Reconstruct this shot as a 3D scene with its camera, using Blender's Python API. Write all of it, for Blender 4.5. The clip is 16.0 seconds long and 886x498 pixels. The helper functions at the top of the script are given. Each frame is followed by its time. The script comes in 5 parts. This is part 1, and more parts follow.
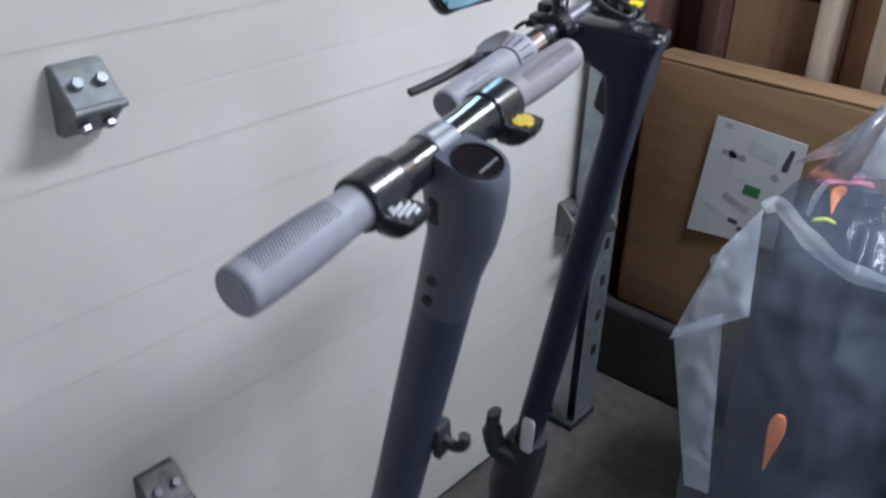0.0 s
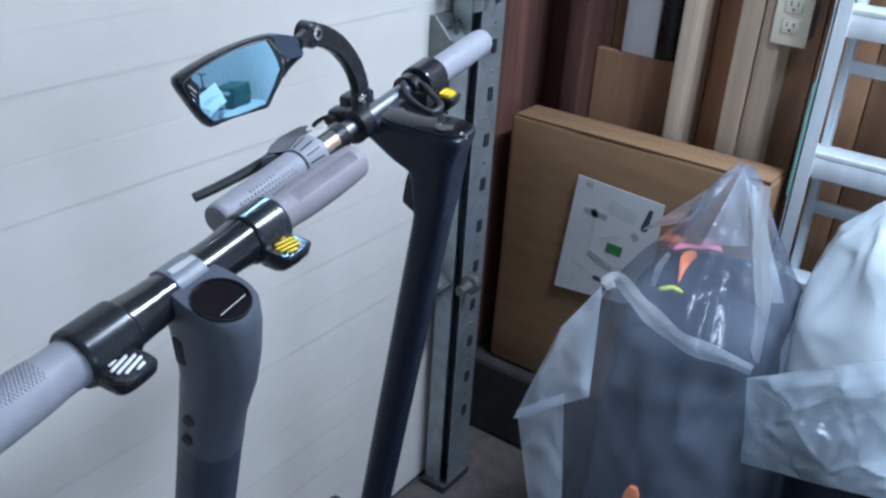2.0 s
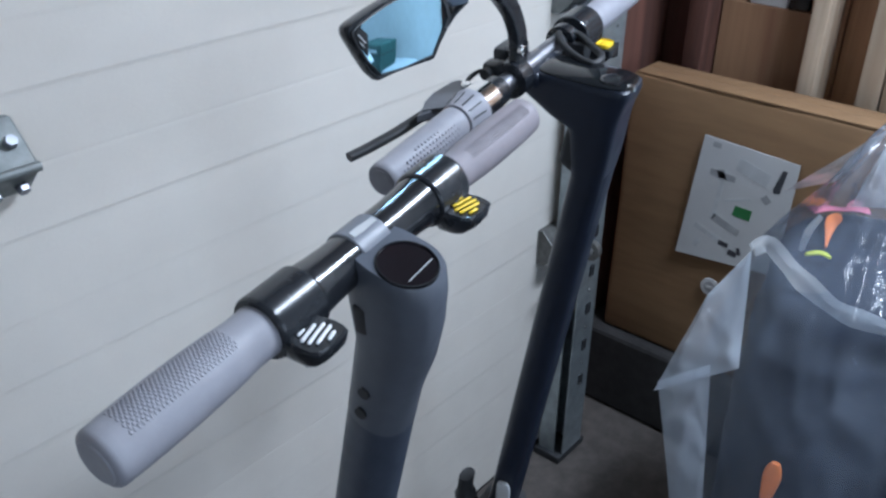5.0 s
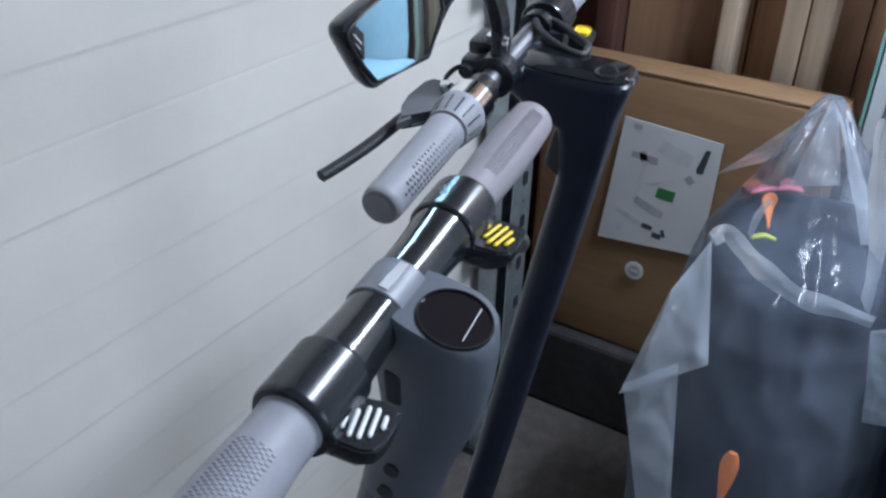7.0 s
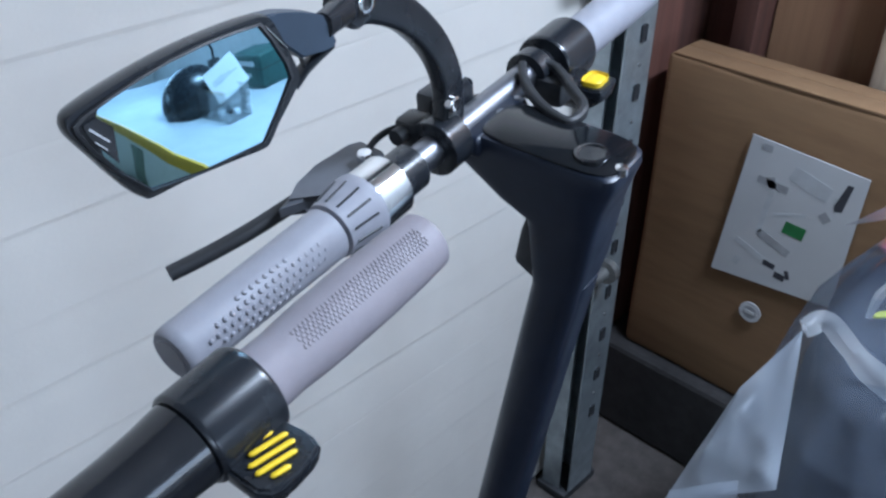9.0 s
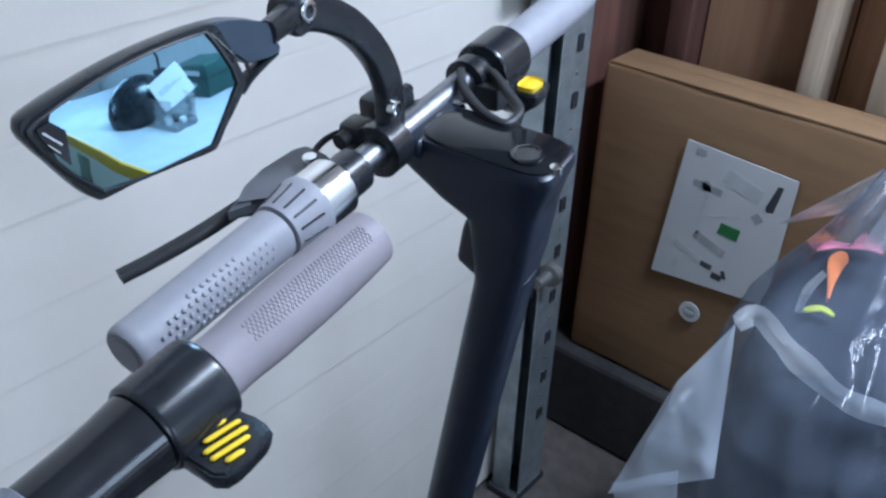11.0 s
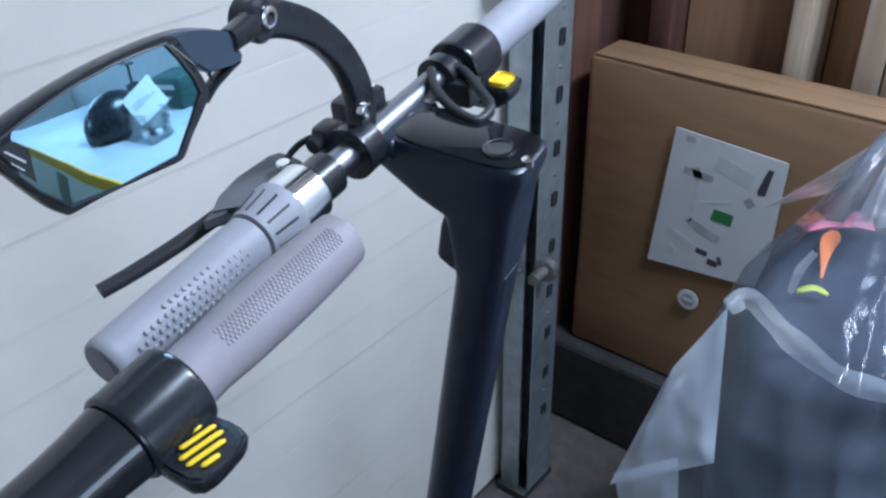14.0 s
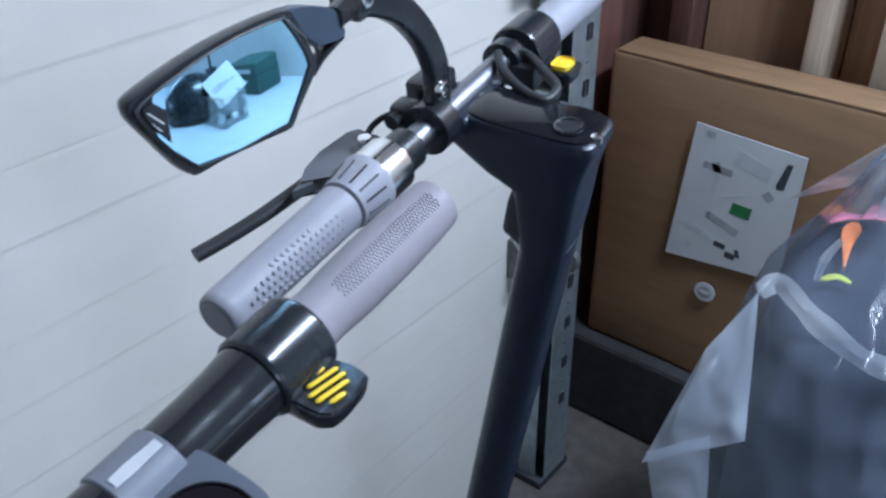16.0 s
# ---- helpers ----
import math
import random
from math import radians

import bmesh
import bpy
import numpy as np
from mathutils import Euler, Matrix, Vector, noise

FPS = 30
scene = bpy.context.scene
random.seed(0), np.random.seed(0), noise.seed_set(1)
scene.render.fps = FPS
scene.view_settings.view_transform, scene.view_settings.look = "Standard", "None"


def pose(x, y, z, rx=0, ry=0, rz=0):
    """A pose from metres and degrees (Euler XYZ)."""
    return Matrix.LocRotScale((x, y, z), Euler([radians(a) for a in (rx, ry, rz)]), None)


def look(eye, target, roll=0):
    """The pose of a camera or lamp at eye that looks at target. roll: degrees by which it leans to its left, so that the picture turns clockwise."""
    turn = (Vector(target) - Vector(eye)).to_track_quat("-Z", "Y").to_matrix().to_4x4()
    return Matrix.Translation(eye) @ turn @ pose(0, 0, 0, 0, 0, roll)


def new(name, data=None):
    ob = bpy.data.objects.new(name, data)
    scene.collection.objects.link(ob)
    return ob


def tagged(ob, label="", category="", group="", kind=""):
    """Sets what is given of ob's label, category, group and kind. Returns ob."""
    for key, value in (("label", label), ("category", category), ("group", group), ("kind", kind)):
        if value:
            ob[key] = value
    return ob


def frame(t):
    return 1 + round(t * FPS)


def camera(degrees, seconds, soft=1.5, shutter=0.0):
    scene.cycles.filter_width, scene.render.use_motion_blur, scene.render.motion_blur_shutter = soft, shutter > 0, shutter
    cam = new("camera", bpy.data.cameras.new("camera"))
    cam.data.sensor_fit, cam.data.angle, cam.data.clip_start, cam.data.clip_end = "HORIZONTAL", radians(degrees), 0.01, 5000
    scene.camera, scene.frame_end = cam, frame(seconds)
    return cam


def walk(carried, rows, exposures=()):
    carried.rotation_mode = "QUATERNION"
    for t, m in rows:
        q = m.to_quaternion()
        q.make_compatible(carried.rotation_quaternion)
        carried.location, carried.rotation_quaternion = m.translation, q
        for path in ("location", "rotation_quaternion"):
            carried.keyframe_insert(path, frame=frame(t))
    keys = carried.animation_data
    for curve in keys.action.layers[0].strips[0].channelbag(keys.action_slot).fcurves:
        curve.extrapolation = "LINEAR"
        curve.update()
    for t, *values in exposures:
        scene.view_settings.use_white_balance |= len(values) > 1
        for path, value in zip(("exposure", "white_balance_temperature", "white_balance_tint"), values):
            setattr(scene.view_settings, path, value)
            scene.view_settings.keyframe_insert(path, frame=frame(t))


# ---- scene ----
# The camera's way: seconds, eye x, y, z, yaw, pitch, roll
cam = camera(52.45, 16.0, soft=2.5, shutter=0.4)
ROWS = [
    (0.0, 0.0046, 0.0054, 1.4663, -49.71, -28.53, 1.93),
    (0.5, 0.0478, 0.1240, 1.4901, -55.75, -28.20, 0.39),
    (1.0, 0.0758, 0.1155, 1.5017, -62.85, -27.42, 2.51),
    (1.5, 0.1068, 0.0519, 1.5165, -59.65, -27.07, 4.62),
    (2.0, 0.1430, -0.0365, 1.5234, -55.55, -26.69, 3.66),
    (2.5, 0.1477, -0.0613, 1.5269, -52.69, -26.29, 2.68),
    (3.0, 0.1405, -0.0610, 1.5180, -50.12, -26.02, 2.59),
    (3.5, 0.1328, -0.0434, 1.5091, -48.58, -26.61, 3.78),
    (4.0, 0.1356, -0.0205, 1.5004, -47.60, -27.43, 2.83),
    (4.5, 0.1323, 0.0100, 1.4961, -47.78, -28.31, 1.38),
    (7.0, 0.1636, 0.2044, 1.4685, -59.25, -30.05, 1.89),
    (7.5, 0.3092, 0.2040, 1.4670, -56.84, -30.32, 3.32),
    (8.0, 0.4113, 0.2035, 1.4660, -50.46, -31.57, 3.18),
    (8.5, 0.4651, 0.1953, 1.4608, -45.95, -32.69, 1.42),
    (9.0, 0.4540, 0.1978, 1.4667, -46.63, -33.14, 0.86),
    (9.5, 0.4516, 0.1966, 1.4678, -48.94, -32.91, 1.44),
    (10.0, 0.4481, 0.1940, 1.4691, -50.50, -32.65, 2.15),
    (12.5, 0.4303, 0.1632, 1.4768, -50.34, -31.70, 1.27),
    (13.0, 0.4330, 0.1643, 1.4783, -49.98, -31.90, 0.37),
    (13.5, 0.4377, 0.1695, 1.4744, -49.98, -32.11, 0.28),
    (14.0, 0.4462, 0.1643, 1.4709, -50.24, -32.17, -1.41),
    (14.5, 0.4438, 0.1655, 1.4730, -50.34, -32.16, -2.27),
    (15.0, 0.4344, 0.1708, 1.4725, -50.39, -32.12, -0.95),
    (15.5, 0.4164, 0.1718, 1.4739, -50.51, -32.09, -0.06),
    (16.0, 0.3838, 0.1790, 1.4725, -50.49, -32.11, -0.70),
]
walk(cam, [(t, pose(x, y, z, 90 + pitch, 0, yaw) @ pose(0, 0, 0, 0, 0, roll)) for t, x, y, z, yaw, pitch, roll in ROWS],
     exposures=[(0.0, 0.2, 5750, 10), (1.5, 0.2, 5200, 9), (3.5, 0.2, 5350, 9), (7.0, 0.15, 5550, 10), (8.0, 0.06, 5350, 10), (9.0, 0.22, 5250, 10), (16.0, 0.25, 5200, 10)])

# Plan of the garage, in metres: the overhead door lies along x, the stud wall along y
DOOR_Y, STUD_X, BACK_Y, FAR_X, CEIL, CURB = 0.975, 2.0, -3.2, -2.6, 2.55, 0.222

# ---- light ----
world = bpy.data.worlds.new("world")
scene.world = world
world.use_nodes = True
wn = world.node_tree.nodes
sky = wn.new("ShaderNodeTexSky")
sky.sky_type, sky.sun_disc, sky.sun_elevation, sky.sun_rotation = "NISHITA", False, radians(40), radians(200)
world.node_tree.links.new(sky.outputs[0], wn["Background"].inputs[0])
wn["Background"].inputs[1].default_value = 0.12


def window_light(name, m, sx, sy, power, colour):
    lamp = bpy.data.lights.new(name, "AREA")
    lamp.shape, lamp.size, lamp.size_y, lamp.energy, lamp.color = "RECTANGLE", sx, sy, power, colour
    ob = new(name, lamp)
    ob.matrix_world = m
    return ob


WIN = (0.9, 2.1, 1.05, 2.15)    # assumed rear window, out of view: x from, to; z from, to
# second unseen window, added to light the stud wall from the left
WIN2 = (-1.9, -0.9, 1.05, 2.15)
for w, p in ((WIN, 14), (WIN2, 26)):
    window_light("window_light", look(((w[0] + w[1]) / 2, BACK_Y - 0.02, (w[2] + w[3]) / 2), ((w[0] + w[1]) / 2, 0.0, (w[2] + w[3]) / 2 - 0.5)),
                 w[1] - w[0] - 0.06, w[3] - w[2] - 0.06, p, (0.86, 0.93, 1.0))


SHOP = (1.58, -0.22)    # middle of an unseen strip light, added for the light from overhead
window_light("added_ceiling_light", look((SHOP[0], SHOP[1], CEIL - 0.075), (SHOP[0], SHOP[1], 0.0)), 0.8, 0.22, 56, (0.93, 0.97, 1.0))


# ---- materials ----
def mat(name, colour, rough=0.6, metal=0.0, scale=20.0, vary=0.12, bump=0.0, bump_scale=None, stretch=(1, 1, 1), dirt=0.0,
        dirt_colour=(0.05, 0.045, 0.04), dirt_scale=3.0, coat=0.0, per_object=0.0, spec=0.5):
    """A plain surface with grain at two scales, uneven gloss, stains and fine relief."""
    m = bpy.data.materials.new(name)
    m.use_nodes = True
    n, l = m.node_tree.nodes, m.node_tree.links
    b = n["Principled BSDF"]
    co = n.new("ShaderNodeTexCoord")
    mp = n.new("ShaderNodeMapping")
    mp.inputs["Scale"].default_value = stretch
    l.new(co.outputs["Object"], mp.inputs[0])

    def tex(s, detail=5.0, rough_=0.6):
        t = n.new("ShaderNodeTexNoise")
        t.inputs["Scale"].default_value, t.inputs["Detail"].default_value, t.inputs["Roughness"].default_value = s, detail, rough_
        l.new(mp.outputs[0], t.inputs["Vector"])
        return t

    def ranged(src, lo, hi):
        r = n.new("ShaderNodeMapRange")
        r.inputs["From Min"].default_value, r.inputs["From Max"].default_value = 0.3, 0.7
        r.inputs["To Min"].default_value, r.inputs["To Max"].default_value = lo, hi
        l.new(src, r.inputs["Value"])
        return r.outputs[0]

    fine, broad = tex(scale), tex(scale * 0.13, 3.0)
    mul = n.new("ShaderNodeMath")
    mul.operation = "MULTIPLY"
    l.new(ranged(fine.outputs["Fac"], 1 - vary, 1 + vary), mul.inputs[0])
    l.new(ranged(broad.outputs["Fac"], 1 - vary * 0.8, 1 + vary * 0.8), mul.inputs[1])
    last = mul.outputs[0]
    if per_object:
        info = n.new("ShaderNodeObjectInfo")
        pr = n.new("ShaderNodeMapRange")
        pr.inputs["To Min"].default_value, pr.inputs["To Max"].default_value = 1 - per_object, 1 + per_object
        l.new(info.outputs["Random"], pr.inputs["Value"])
        m2 = n.new("ShaderNodeMath")
        m2.operation = "MULTIPLY"
        l.new(last, m2.inputs[0])
        l.new(pr.outputs[0], m2.inputs[1])
        last = m2.outputs[0]
    sc = n.new("ShaderNodeVectorMath")
    sc.operation = "SCALE"
    sc.inputs[0].default_value = colour
    l.new(last, sc.inputs["Scale"])
    out = sc.outputs[0]
    if dirt:
        dt = tex(dirt_scale, 6.0, 0.7)
        r = n.new("ShaderNodeMapRange")
        r.inputs["From Min"].default_value, r.inputs["From Max"].default_value = 0.5, 0.75
        r.inputs["To Min"].default_value, r.inputs["To Max"].default_value = 0.0, dirt
        l.new(dt.outputs["Fac"], r.inputs["Value"])
        mx = n.new("ShaderNodeMix")
        mx.data_type = "RGBA"
        l.new(r.outputs[0], mx.inputs["Factor"])
        l.new(out, mx.inputs["A"])
        mx.inputs["B"].default_value = (*dirt_colour, 1)
        out = mx.outputs["Result"]
    l.new(out, b.inputs["Base Color"])
    l.new(ranged(tex(scale * 0.4).outputs["Fac"], max(rough - 0.08, 0.03), min(rough + 0.08, 1)), b.inputs["Roughness"])
    b.inputs["Metallic"].default_value = metal
    b.inputs["Coat Weight"].default_value = coat
    b.inputs["Specular IOR Level"].default_value = spec
    if bump:
        bp = n.new("ShaderNodeBump")
        bp.inputs["Strength"].default_value, bp.inputs["Distance"].default_value = bump, 0.002
        l.new(tex(bump_scale or scale * 2).outputs["Fac"], bp.inputs["Height"])
        l.new(bp.outputs[0], b.inputs["Normal"])
    return m


def wood(name, colour, dark, per_object=0.15, across=(60, 60, 3), rough=0.7):
    """Sawn timber with long grain along z and darker streaks."""
    m = mat(name, colour, rough, scale=1.0, vary=0.1, bump=0.25, bump_scale=1.5, stretch=across, per_object=per_object)
    n, l = m.node_tree.nodes, m.node_tree.links
    b = n["Principled BSDF"]
    src = b.inputs["Base Color"].links[0].from_socket
    mp = next(x for x in n if x.type == "MAPPING")
    t = n.new("ShaderNodeTexNoise")
    t.inputs["Scale"].default_value, t.inputs["Detail"].default_value, t.inputs["Distortion"].default_value = 0.35, 6.0, 0.6
    l.new(mp.outputs[0], t.inputs["Vector"])
    r = n.new("ShaderNodeMapRange")
    r.inputs["From Min"].default_value, r.inputs["From Max"].default_value = 0.42, 0.68
    r.inputs["To Max"].default_value = 0.8
    l.new(t.outputs["Fac"], r.inputs["Value"])
    mx = n.new("ShaderNodeMix")
    mx.data_type = "RGBA"
    l.new(r.outputs[0], mx.inputs["Factor"])
    l.new(src, mx.inputs["A"])
    mx.inputs["B"].default_value = (*dark, 1)
    l.new(mx.outputs["Result"], b.inputs["Base Color"])
    return m


def film(name, clear, white, gloss_rough, tint=(0.95, 0.975, 1.0), bump=0.3, ior=1.28, cloud=0.25, gloss=1.0):
    """Thin clear polythene: mostly see-through, a little milky, shiny at a slant."""
    m = bpy.data.materials.new(name)
    m.use_nodes = True
    n, l = m.node_tree.nodes, m.node_tree.links
    n.remove(n["Principled BSDF"])
    tr, df, gl = n.new("ShaderNodeBsdfTransparent"), n.new("ShaderNodeBsdfDiffuse"), n.new("ShaderNodeBsdfGlossy")
    tl = n.new("ShaderNodeBsdfTranslucent")
    tr.inputs[0].default_value = (*tint, 1)
    df.inputs[0].default_value = (*white, 1)
    tl.inputs[0].default_value = (*white, 1)
    gl.inputs["Roughness"].default_value = gloss_rough
    co = n.new("ShaderNodeTexCoord")
    nz = n.new("ShaderNodeTexNoise")
    nz.inputs["Scale"].default_value, nz.inputs["Detail"].default_value, nz.inputs["Distortion"].default_value = 9.0, 4.0, 1.2
    l.new(co.outputs["Object"], nz.inputs["Vector"])
    bp = n.new("ShaderNodeBump")
    bp.inputs["Strength"].default_value, bp.inputs["Distance"].default_value = bump, 0.02
    l.new(nz.outputs["Fac"], bp.inputs["Height"])
    l.new(bp.outputs[0], gl.inputs["Normal"])
    fr = n.new("ShaderNodeFresnel")
    fr.inputs[0].default_value = ior
    l.new(bp.outputs[0], fr.inputs["Normal"])
    both = n.new("ShaderNodeMixShader")
    both.inputs[0].default_value = 0.5
    l.new(df.outputs[0], both.inputs[1])
    l.new(tl.outputs[0], both.inputs[2])
    a = n.new("ShaderNodeMixShader")
    r = n.new("ShaderNodeMapRange")
    r.inputs["From Min"].default_value, r.inputs["From Max"].default_value = 0.35, 0.7
    r.inputs["To Min"].default_value, r.inputs["To Max"].default_value = (1 - clear) * (1 - cloud), (1 - clear) * (1 + cloud)
    n2 = n.new("ShaderNodeTexNoise")
    n2.inputs["Scale"].default_value = 6.0
    l.new(co.outputs["Object"], n2.inputs["Vector"])
    l.new(n2.outputs["Fac"], r.inputs["Value"])
    l.new(r.outputs[0], a.inputs[0])
    l.new(tr.outputs[0], a.inputs[1])
    l.new(both.outputs[0], a.inputs[2])
    c = n.new("ShaderNodeMixShader")
    less = n.new("ShaderNodeMath")
    less.operation = "MULTIPLY"
    less.inputs[1].default_value = gloss
    l.new(fr.outputs[0], less.inputs[0])
    l.new(less.outputs[0], c.inputs[0])
    l.new(a.outputs[0], c.inputs[1])
    l.new(gl.outputs[0], c.inputs[2])
    l.new(c.outputs[0], n["Material Output"].inputs[0])
    return m


DOOR_PAINT = mat("door_paint", (0.63, 0.595, 0.545), 0.42, scale=9, vary=0.03, bump=0.12, bump_scale=220, dirt=0.10, dirt_colour=(0.42, 0.38, 0.33), dirt_scale=2.2)
ZINC = mat("zinc", (0.20, 0.215, 0.215), 0.55, 0.5, scale=60, vary=0.2, bump=0.15, dirt=0.5, dirt_colour=(0.2, 0.19, 0.17), dirt_scale=14)
DARK_ZINC = mat("dark_zinc", (0.16, 0.16, 0.155), 0.5, 0.7, scale=60, vary=0.25, bump=0.2, dirt=0.6, dirt_colour=(0.06, 0.055, 0.05), dirt_scale=14)
TRACK_STEEL = mat("track_steel", (0.34, 0.38, 0.40), 0.45, 0.75, scale=30, vary=0.2, bump=0.1, dirt=0.4, dirt_colour=(0.2, 0.2, 0.2), dirt_scale=9)
CONCRETE = mat("concrete", (0.070, 0.060, 0.054), 0.85, scale=26, vary=0.3, bump=0.5, bump_scale=120, dirt=0.75, dirt_colour=(0.06, 0.05, 0.045), dirt_scale=3.5)
# dirty concrete, darkened further for the shade below the carton
SHADED_CURB = mat("shaded_curb", (0.026, 0.024, 0.024), 0.9, scale=30, vary=0.3, bump=0.5, bump_scale=90, dirt=0.6, dirt_colour=(0.02, 0.02, 0.02))
PLASTER = mat("plaster", (0.58, 0.58, 0.57), 0.8, scale=14, vary=0.05, bump=0.15, bump_scale=90, dirt=0.15, dirt_colour=(0.45, 0.42, 0.38))
STUD = wood("stud_pine", (0.52, 0.42, 0.31), (0.34, 0.23, 0.15), 0.12)
SHEATH = wood("sheathing_wood", (0.36, 0.205, 0.110), (0.19, 0.090, 0.050), 0.28)
RED_WOOD = wood("red_wood", (0.13, 0.056, 0.040), (0.04, 0.018, 0.014), 0.3)
CARD = mat("cardboard", (0.238, 0.140, 0.067), 0.8, scale=5, vary=0.11, bump=0.2, bump_scale=60, stretch=(1, 1, 7), dirt=0.45, dirt_colour=(0.17, 0.088, 0.040), dirt_scale=2.6)
PAPER = mat("paper", (0.56, 0.56, 0.56), 0.6, scale=12, vary=0.03)
INK = mat("ink", (0.05, 0.05, 0.06), 0.6, scale=40, vary=0.2)
INK_GREY = mat("ink_grey", (0.34, 0.34, 0.35), 0.6, scale=40, vary=0.15)
INK_PALE = mat("ink_pale", (0.50, 0.51, 0.52), 0.6, scale=40, vary=0.1)
INK_GREEN = mat("ink_green", (0.03, 0.17, 0.045), 0.5, scale=40, vary=0.1)
GRIP = mat("grip_rubber", (0.29, 0.29, 0.325), 0.55, scale=70, vary=0.06, bump=0.05, bump_scale=900, dirt=0.15, dirt_colour=(0.25, 0.245, 0.26), dirt_scale=25)
# warmer copy for the front right grip, darkened because it lies in shade
GRIP_WARM_SHADE = mat("grip_rubber_warm_shade", (0.255, 0.23, 0.25), 0.6, scale=70, vary=0.06, bump=0.05, bump_scale=900, dirt=0.12, dirt_colour=(0.28, 0.25, 0.26), dirt_scale=25)
# front scooter greys: stem darkest, head darker, sleeve palest, stepped for overhead light
GREY_PAINT = mat("stem_grey_paint", (0.042, 0.053, 0.078), 0.42, scale=90, vary=0.06, bump=0.06, bump_scale=700)
HEAD_LIT_GREY = mat("head_lit_plastic", (0.165, 0.175, 0.205), 0.42, scale=90, vary=0.05, bump=0.06, bump_scale=700)
HEAD_SHADE_GREY = mat("head_shade_plastic", (0.085, 0.095, 0.118), 0.42, scale=90, vary=0.05, bump=0.06, bump_scale=700)
BLACK_GLOSS = mat("black_gloss", (0.012, 0.013, 0.016), 0.17, scale=50, vary=0.12, coat=0.3)
BLACK_SATIN = mat("black_satin", (0.014, 0.016, 0.020), 0.27, scale=60, vary=0.12, bump=0.02, bump_scale=900)
BLACK_MATT = mat("black_matt", (0.02, 0.021, 0.024), 0.55, scale=60, vary=0.15, bump=0.1, bump_scale=500)
NAVY_PAINT = mat("stem_black_paint", (0.008, 0.0125, 0.026), 0.36, scale=70, vary=0.1, bump=0.015, bump_scale=900)
LEVER_GREY = mat("lever_grey_plastic", (0.10, 0.105, 0.12), 0.45, scale=70, vary=0.08, bump=0.05, bump_scale=500)
CASE_GREEN = mat("case_green", (0.035, 0.085, 0.075), 0.5, scale=30, vary=0.15)
STRIP = mat("olive_strip", (0.20, 0.22, 0.14), 0.6, scale=30, vary=0.2)
WING = mat("wing_slate", (0.036, 0.052, 0.078), 0.38, scale=60, vary=0.08)
PANEL = mat("panel_gloss", (0.008, 0.009, 0.011), 0.07, scale=30, vary=0.1, spec=0.4)
CHROME = mat("chrome", (0.68, 0.69, 0.70), 0.14, 1.0, scale=40, vary=0.1)
ALLOY = mat("alloy", (0.27, 0.28, 0.31), 0.38, 1.0, scale=60, vary=0.12)
DISPLAY_RED = mat("display_window", (0.008, 0.006, 0.008), 0.06, scale=15, vary=0.2, spec=0.3)
YELLOW = mat("yellow_plastic", (0.85, 0.60, 0.015), 0.4, scale=40, vary=0.05)
WHITE_PLASTIC = mat("white_plastic", (0.74, 0.75, 0.77), 0.45, scale=40, vary=0.04)
IVORY = mat("ivory_plastic", (0.72, 0.67, 0.53), 0.4, scale=30, vary=0.04)
TYRE = mat("tyre_rubber", (0.02, 0.02, 0.02), 0.8, scale=60, vary=0.2, bump=0.3)
FABRIC = mat("dark_fabric", (0.010, 0.015, 0.029), 0.8, scale=40, vary=0.3, bump=0.4, bump_scale=260, dirt=0.4, dirt_colour=(0.018, 0.021, 0.028), dirt_scale=5)
ALU = mat("ladder_aluminium", (0.72, 0.76, 0.79), 0.36, 0.3, scale=40, vary=0.08, bump=0.08, stretch=(1, 1, 0.1))
GREEN_EDGE = mat("green_paint", (0.22, 0.44, 0.40), 0.5, scale=40, vary=0.1)
PINK = mat("pink_ribbon", (0.75, 0.22, 0.30), 0.6, scale=40, vary=0.1)
ORANGE = mat("orange_felt", (0.80, 0.22, 0.05), 0.7, scale=60, vary=0.12)
LIME = mat("lime_felt", (0.62, 0.66, 0.05), 0.7, scale=60, vary=0.12)
BENCH_TOP = mat("bench_laminate", (0.46, 0.48, 0.50), 0.4, scale=14, vary=0.05, dirt=0.15, dirt_colour=(0.5, 0.5, 0.48))
BENCH_YELLOW = mat("bench_edge_yellow", (0.72, 0.42, 0.02), 0.45, scale=20, vary=0.08)
CLEAR_FILM = film("clear_film", 0.865, (0.66, 0.76, 0.95), 0.15, bump=0.5, ior=1.33, cloud=0.6, gloss=0.6)
SHINY_FILM = film("shiny_film", 0.32, (0.78, 0.89, 1.0), 0.10, ior=1.9, bump=0.9, cloud=0.5)
MILK_FILM = film("milky_film", 0.12, (0.84, 0.93, 1.0), 0.12, ior=1.5)
FOLD_FILM = film("folded_film", 0.40, (0.76, 0.83, 0.93), 0.16, cloud=0.4, ior=1.45)
GATHER_FILM = film("gathered_film", 0.42, (0.86, 0.88, 0.90), 0.30, bump=0.5, ior=1.4, cloud=0.6, gloss=0.4)
ACRYLIC = film("clear_plastic", 0.95, (0.8, 0.85, 0.9), 0.06, tint=(1.0, 1.0, 1.0), bump=0.0, ior=1.2, gloss=0.6)
GLASS = film("window_glass", 0.99, (0.7, 0.7, 0.7), 0.03, bump=0.0)

MIRROR = bpy.data.materials.new("blue_mirror")
MIRROR.use_nodes = True
_b = MIRROR.node_tree.nodes["Principled BSDF"]
_b.inputs["Base Color"].default_value, _b.inputs["Metallic"].default_value, _b.inputs["Roughness"].default_value = (0.48, 0.78, 0.97, 1), 1.0, 0.02


